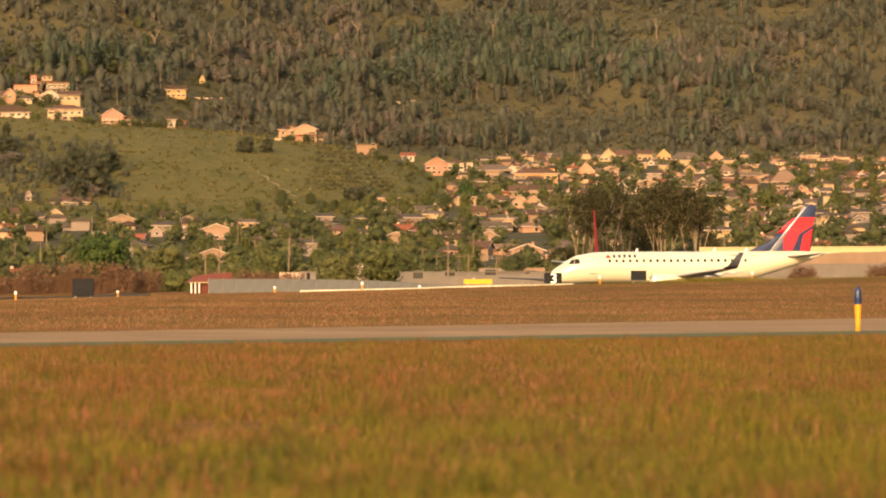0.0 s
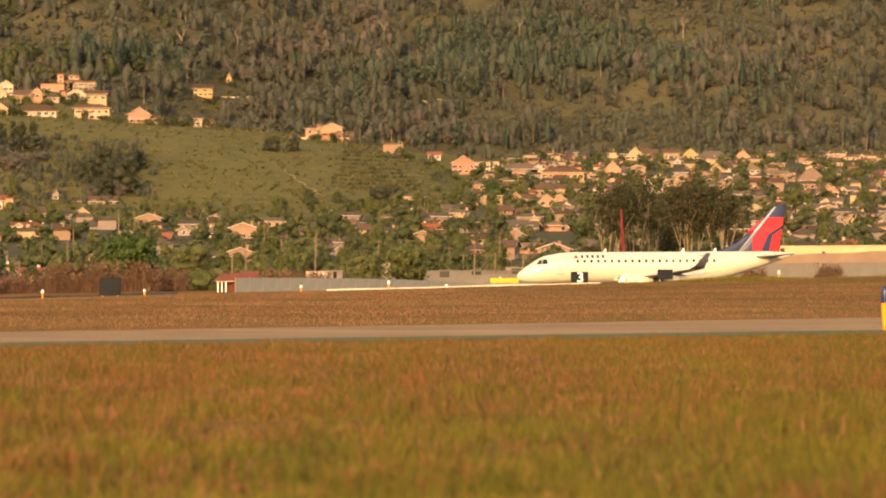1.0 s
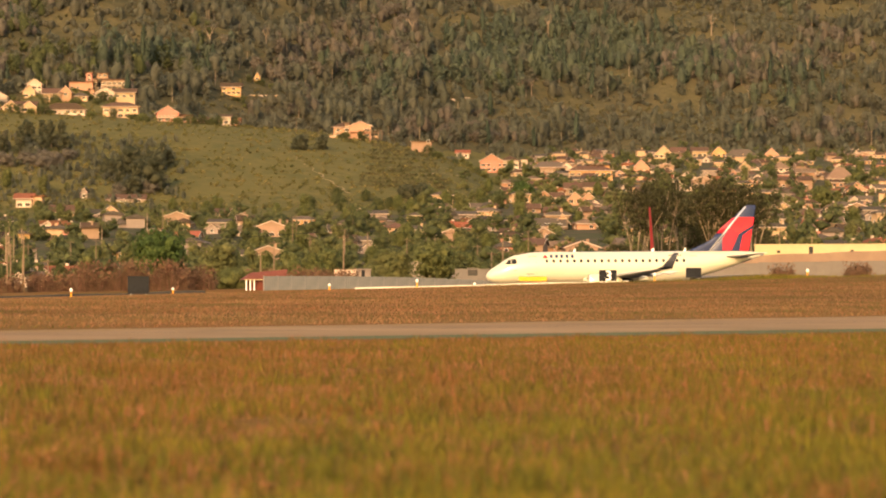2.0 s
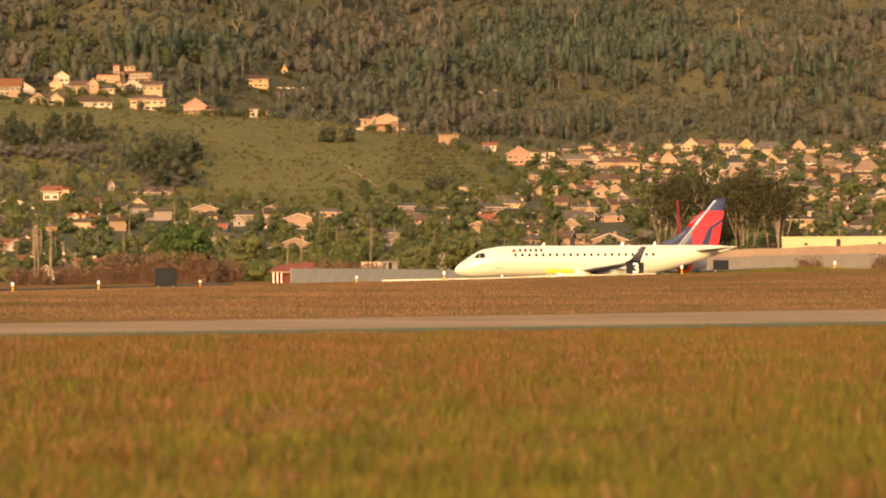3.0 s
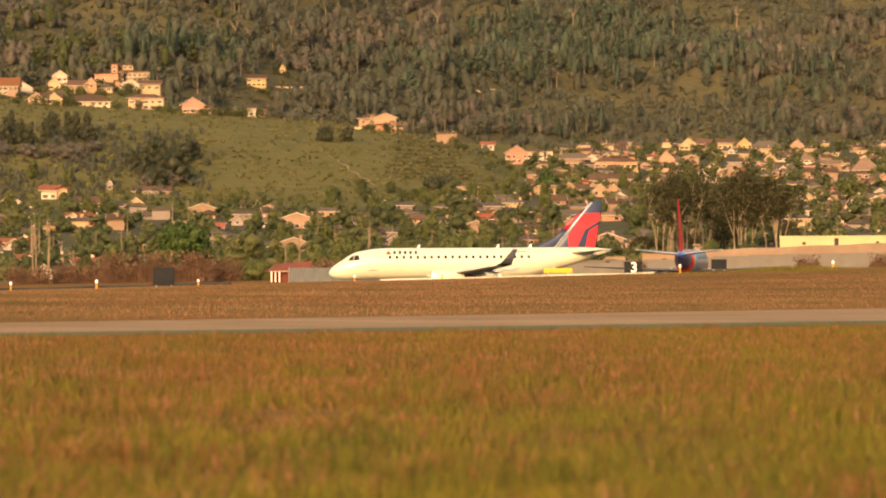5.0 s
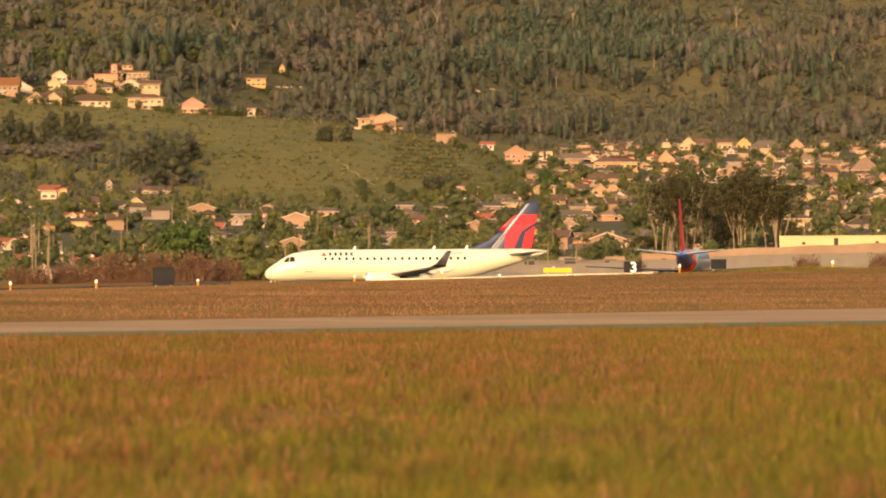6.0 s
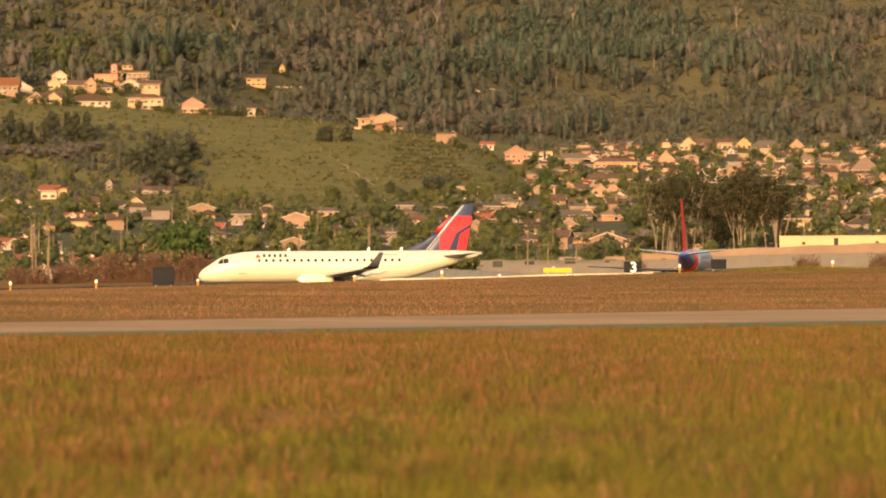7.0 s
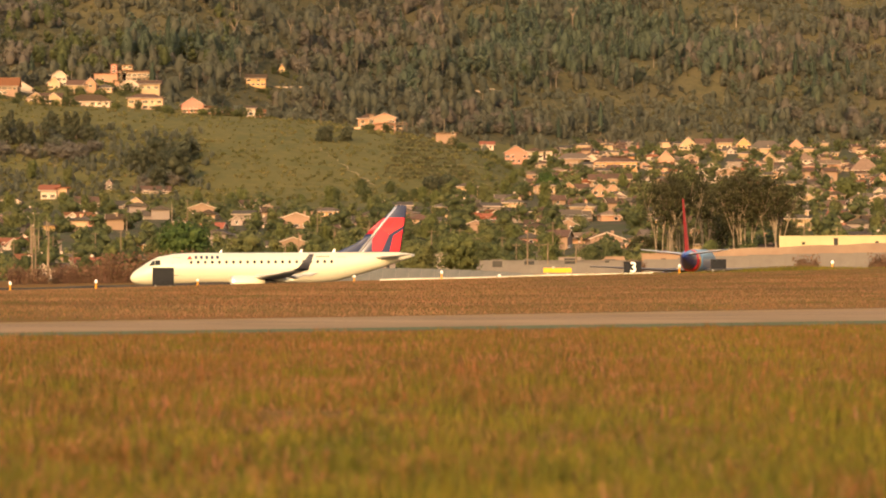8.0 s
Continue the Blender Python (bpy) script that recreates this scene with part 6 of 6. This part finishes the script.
BARE = [tree_thing("bare_tree", "pale leafless tree standing in the mountain woods", "bare hillside trees", bare_tree(970 + k, (11.0, 15.0, 20.0)[k]), M["wood_brown"], M["palebark"]) for k in range(3)]


def bare_at(i, *spots):
    for k, (u, v) in enumerate(spots):
        place(BARE[i], foot(u, v, 1500), 137.0 * k + 40 * i, k == 0)


bare_at(0, (391, 385), (401, 386), (531, 290), (-45, 316), (586, 315), (640, 380))
bare_at(1, (436, 378), (441, 372), (181, 318), (191, 317), (201, 318), (-344, 393), (-269, 408), (491, 358), (331, 388), (691, 362), (720, 420))
bare_at(2, (601, 358), (646, 356), (-369, 398), (-10, 420), (230, 425), (520, 425))

tufts = [soft_tree(995 + k, 0.8 + 0.2 * k, 0.8 + 0.25 * k, 0.0, 9, 0.3, 0.01, 0.0, 1, False) for k in range(3)]
woods("tussocks", "dry grass tussocks and stones on the spur", 8, 4200, tufts, M["tussock"], M["bark"], 1255, 1660, lambda x, y, r: x < 40 - 0.1 * (y - 1255), 0.6, 1.6, False)


def retaining_wall(u0, u1, v, h, label):
    """A low pale wall along the slope, in bays that step with the ground."""
    root = new("retaining_wall")
    tagged(root, label, "wall")
    n = max(3, int((u1 - u0) / 12))
    for k in range(n):
        ua, ub = u0 + (u1 - u0) * k / n, u0 + (u1 - u0) * (k + 1) / n
        c = foot((ua + ub) / 2, v, 1300)
        xa, xb = ua * c.y / UNIT, ub * c.y / UNIT
        part("bay", boxes((xa, xb - 0.05, c.y - 0.2, c.y + 0.2, c.z - 1.5, c.z + h)), WALLS[1 if k % 3 else 0], root)
        part("coping", boxes((xa - 0.05, xb, c.y - 0.3, c.y + 0.3, c.z + h, c.z + h + 0.18)), WALLS[1], root)


retaining_wall(-160, -56, 246, 0.9, "pale terrace wall below the hilltop house")
retaining_wall(228, 346, 168, 1.4, "white terrace wall below the yellow house")
retaining_wall(30, 92, 313, 0.8, "pale guard wall beside a mountain road")
retaining_wall(-300, -236, 320, 0.5, "pale kerb wall of a mountain road")


def in_town(x, y, r):
    u = x / y * UNIT
    return ~((y > 1235) & (u < -30 + (y - 1190) * 0.35))


town_trees = [soft_tree(1010 + k, (5.5, 4.2, 6.5)[k], (2.4, 2.1, 2.6)[k], 0.06, 240, 0.3, 0.02, 0.1, 7) for k in range(3)]
woods("garden_trees", "ragged green trees between the farther houses", 16, 110, town_trees, M["leaf"], M["bark"], 1200, 1990, in_town, 0.8, 1.3)
gardens = [soft_tree(980 + k, 2.6 + 0.7 * k, 1.9 + 0.4 * k, 0.0, 70, 0.36, 0.02, 0.1, 4) for k in range(4)]
woods("scrub", "brush and small trees on the back of the spur", 14, 330, oval, M["wood_leaf"], M["bark"], 1475, 1690, lambda x, y, r: (x > -125) & (x < 20), 0.3, 0.85)
woods("scrub", "low brush on the back of the spur", 15, 900, scrub, M["wood_leaf"], M["bark"], 1475, 1690, lambda x, y, r: (x > -125) & (x < 20), 0.5, 1.3, False)
woods("brush", "dark brush spread over the slope below the hilltop houses", 17, 800, oval, M["wood_leaf"], M["bark"], 1262, 1385, lambda x, y, r: (x / y * UNIT < -390) & (wob(x, y, 33, 0.8) - smooth(-520, -390, x / y * UNIT) > r.uniform(-0.9, 0.4, len(x))), 0.15, 0.42, False)
woods("scrub", "low brush round the upper hill houses", 18, 700, scrub, M["wood_leaf"], M["bark"], 1475, 1900, lambda x, y, r: (x / y * UNIT > -440) & (x / y * UNIT < -230), 0.4, 0.95, False)
woods("shrubbery", "bushes along the foot of the mountain", 11, 420, oval, M["wood_leaf"], M["bark"], 1885, 2030, lambda x, y, r: x > -30, 0.4, 0.9)
woods("shrubbery", "green garden shrubs and hedges between the houses", 6, 800, gardens, M["leafb"], M["bark"], 760, 1990, in_town, 0.7, 1.5, False)
woods("shrubbery", "dark garden shrubs and hedges between the houses", 7, 600, gardens, M["leafd"], M["bark"], 760, 1990, in_town, 0.8, 2.1, False)


# ---- grass ----
def blades(name, label, seed, x, y, h, w, mats, head=0.35, lean=0.25):
    """Single bent blades: a tapered stalk and, on some, a seed head."""
    r = np.random.default_rng(seed)
    n = len(x)
    z = ground(x, y)
    a = r.uniform(0, math.pi, n)
    dx, dy = np.cos(a) * w / 2, np.sin(a) * w / 2
    lx, ly = r.normal(0, lean, n) * h, r.normal(0, lean, n) * h
    base = np.stack([x, y, z - 0.02], 1)
    mid = base + np.stack([lx * 0.4, ly * 0.4, h * 0.62], 1)
    tip = base + np.stack([lx, ly, h], 1)
    off = np.stack([dx, dy, np.zeros(n)], 1)
    v = np.stack([base - off, base + off, mid - off * 0.8, mid + off * 0.8, tip], 1)
    o = (np.arange(n) * 5)[:, None, None]
    f = (np.array([(0, 1, 3), (0, 3, 2), (2, 3, 4)])[None] + o).reshape(-1, 3)
    mi = np.zeros((n, 3), int)
    mi[:, 2] = r.random(n) < head
    tagged(new(name, tri_mesh(name, v.reshape(-1, 3), f, mats, mi.ravel())), label, "grass", kind="stuff")


r = np.random.default_rng(12)
n = 190000
y = 17 + (82 - 17) * r.random(n) ** 0.9
x = r.uniform(-0.14, 0.17, n) * y
ok = (y < 71.4 + 0.776 * x)
x, y = x[ok], y[ok]
clump = np.maximum(0.25, 0.74 + 0.55 * wob(x, y, 2.6, 0.5) + 0.35 * wob(x, y, 1.1, 1.1) + 0.35 * wob(x, y * 0.5, 0.55, 2.2))
tall_h = (0.19 - 0.04 * smooth(34, 66, y - 0.776 * x * smooth(40, 66, y))) * clump * r.uniform(0.5, 1.25, len(x))
lush = r.random(len(x)) < 0.62 * (1 - smooth(20, 44, y)) + 0.22 + 0.28 * smooth(-0.02, 0.12, x / y) + 0.6 * wob(x, y, 4.5, 2.0) + 0.4 * wob(x, y, 1.7, 3.0) + 0.4 * wob(x, y * 0.5, 0.6, 0.9)
wide = r.uniform(0.008, 0.018, len(x))
pink = ~lush & (r.random(len(x)) < 0.7 * wob(x, y, 3.2, 4.4) + 0.25 * wob(x, y, 1.1, 2.4))
blades("meadow_grass", "pale reddish patches of seeding grass", 29, x[pink], y[pink], tall_h[pink] * 0.8, wide[pink] * 1.2, [M["tuft"], M["tuft"]], 0.6, 0.35)
lush_or_pink = lush | pink
blades("meadow_grass", "tall tan meadow grass with reddish seed heads", 21, x[~lush_or_pink], y[~lush_or_pink], tall_h[~lush_or_pink], wide[~lush_or_pink], [M["blade"], M["seed"]], 0.6, 0.28)
blades("meadow_grass", "lush green meadow grass among the dry stalks", 23, x[lush], y[lush], tall_h[lush] * 0.85, wide[lush], [M["green"], M["blade"]], 0.2, 0.3)
n = 105000
y = 88 + (338 - 88) * r.random(n) ** 0.8
x = r.uniform(-0.15, 0.17, n) * y
ok = (y > 98.0 + 1.24 * x)
x, y = x[ok], y[ok]
short = 0.085 * (0.75 + 0.4 * wob(x, y, 7, 2) + 0.4 * wob(x, y, 2.3, 0.6)) * r.uniform(0.5, 1.3, len(x)) + 0.03
broad = r.uniform(0.02, 0.05, len(x))
tint = 0.12 - 0.9 * smooth(6, 34, x) * smooth(190, 330, y) + 0.7 * wob(x, y, 31, 1.4) + 0.6 * wob(x, y * 0.3, 6, 3.1) + r.normal(0, 0.22, len(x))
for pick_, kind_, label_ in ((tint > 0.22, "straw", "pale straw-coloured grass between taxiway and runway"), (tint < -0.42, "weed", "greenish short grass between taxiway and runway"), ((tint <= 0.22) & (tint >= -0.42), "dry", "short dry brown grass between taxiway and runway")):
    blades("infield_grass", label_, 22, x[pick_], y[pick_], short[pick_], broad[pick_], [M[kind_], M["dry"]], 0.4)


n = 5200
y = r.uniform(318, 336.5, n)
x = np.where(r.random(n) < 0.55, r.normal(32, 3.2, n), r.uniform(6, 58, n))
blades("crest_weeds", "taller green weeds along the grassy crest", 27, x, y, (0.16 + 0.2 * np.exp(-((x - 32) / 4.5) ** 2)) * r.uniform(0.5, 1.5, n), r.uniform(0.02, 0.05, n), [M["green"], M["dry"]], 0.3, 0.35)


# ---- marks on the hillside ----
def trail(name, a, b, width, material, label):
    """A narrow worn track up the slope between two sighted points."""
    p, q = foot(*a, 1200), foot(*b, 1200)
    bm = bmesh.new()
    rows = []
    for k in range(25):
        c = p.lerp(q, k / 24)
        x, y = c.x + 1.2 * math.sin(k * 0.8), c.y
        w = width * (0.6 + 0.4 * math.sin(k * 1.7))
        rows.append([bm.verts.new((x + s * w, y, float(ground(x + s * w, y)) + 0.25)) for s in (-1, 1)])
    for r0, r1 in zip(rows, rows[1:]):
        bm.faces.new((r0[0], r0[1], r1[1], r1[0]))
    tagged(part(name, bm, material), label, "trail", kind="structure")


def plantings():
    """Rows of low tan bushes along the terraces at the spur's end."""
    q = []
    r = np.random.default_rng(77)
    for k in range(11):
        v = 158 + 7.0 * k
        for u in np.arange(-105 + 3 * k, 62 - 4.5 * k, 5.0):
            if r.random() < 0.8:
                q.append(foot(u + r.normal(0, 1.0), v + r.normal(0, 0.8) - 0.03 * (u + 40), 1200))
    q = np.array([tuple(c) for c in q])
    v, f, i = scatter(tufts, q, r.uniform(0, math.tau, len(q)), r.uniform(0.8, 1.9, len(q)), r.integers(0, 3, len(q)))
    tagged(new("planting_rows", tri_mesh("planting_rows", v, f, [M["meadow"], M["bark"]], i)), "rows of low tan bushes on hillside terraces", "bushes", kind="stuff")


plantings()
trail("dirt_track", (-178, 182), (-122, 146), 0.9, M["track"], "narrow pale dirt track down the hillside")
trail("dirt_track", (-222, 214), (-178, 182), 0.3, M["track"], "narrow pale dirt track down the hillside")
trail("dirt_track", (-45, 178), (95, 172), 0.5, M["track"], "terrace path across the hillside")
trail("dirt_track", (-60, 192), (60, 188), 0.4, M["track"], "terrace path across the hillside")
trail("dirt_track", (-690, 178), (-680, 200), 0.7, M["track"], "narrow pale dirt track down the hillside")


# ---- what moves ----
def motions():
    rows = []
    for t, x, y, z in ((0.0, 27.98, 402.05, -0.094), (0.5, 24.62, 401.63, -0.181), (1.0, 21.27, 401.21, -0.267), (1.5, 17.93, 400.80, -0.354), (2.0, 14.54, 400.38, -0.442),
                       (3.5, 4.54, 399.14, -0.700), (4.0, 1.02, 398.73, -0.791), (4.5, -2.47, 398.32, -0.881), (6.0, -13.15, 397.09, -1.157), (6.5, -16.80, 396.68, -1.252),
                       (7.0, -20.51, 396.28, -1.347), (7.5, -24.24, 395.87, -1.444), (8.0, -28.05, 395.47, -1.543)):
        turn = pose(0, 0, 0, 0, -0.3, 6.0)
        rows.append((t, Matrix.Translation(Vector((x, y, z + 3.55)) - turn.to_3x3() @ Vector((6.75, -1.4, 3.55))) @ turn))
    walk(PLANE, rows)
    g = spot(423, 505)
    walk(JET, [(t, pose(g.x + dx, g.y, g.z - 0.1, 0, 0, yaw)) for t, dx, yaw in ((0.0, -1.1, -9.5), (2.0, -1.0, -9.7), (4.0, -0.75, -10), (6.0, -0.3, -10.4), (8.0, 0.25, -11))])


motions()
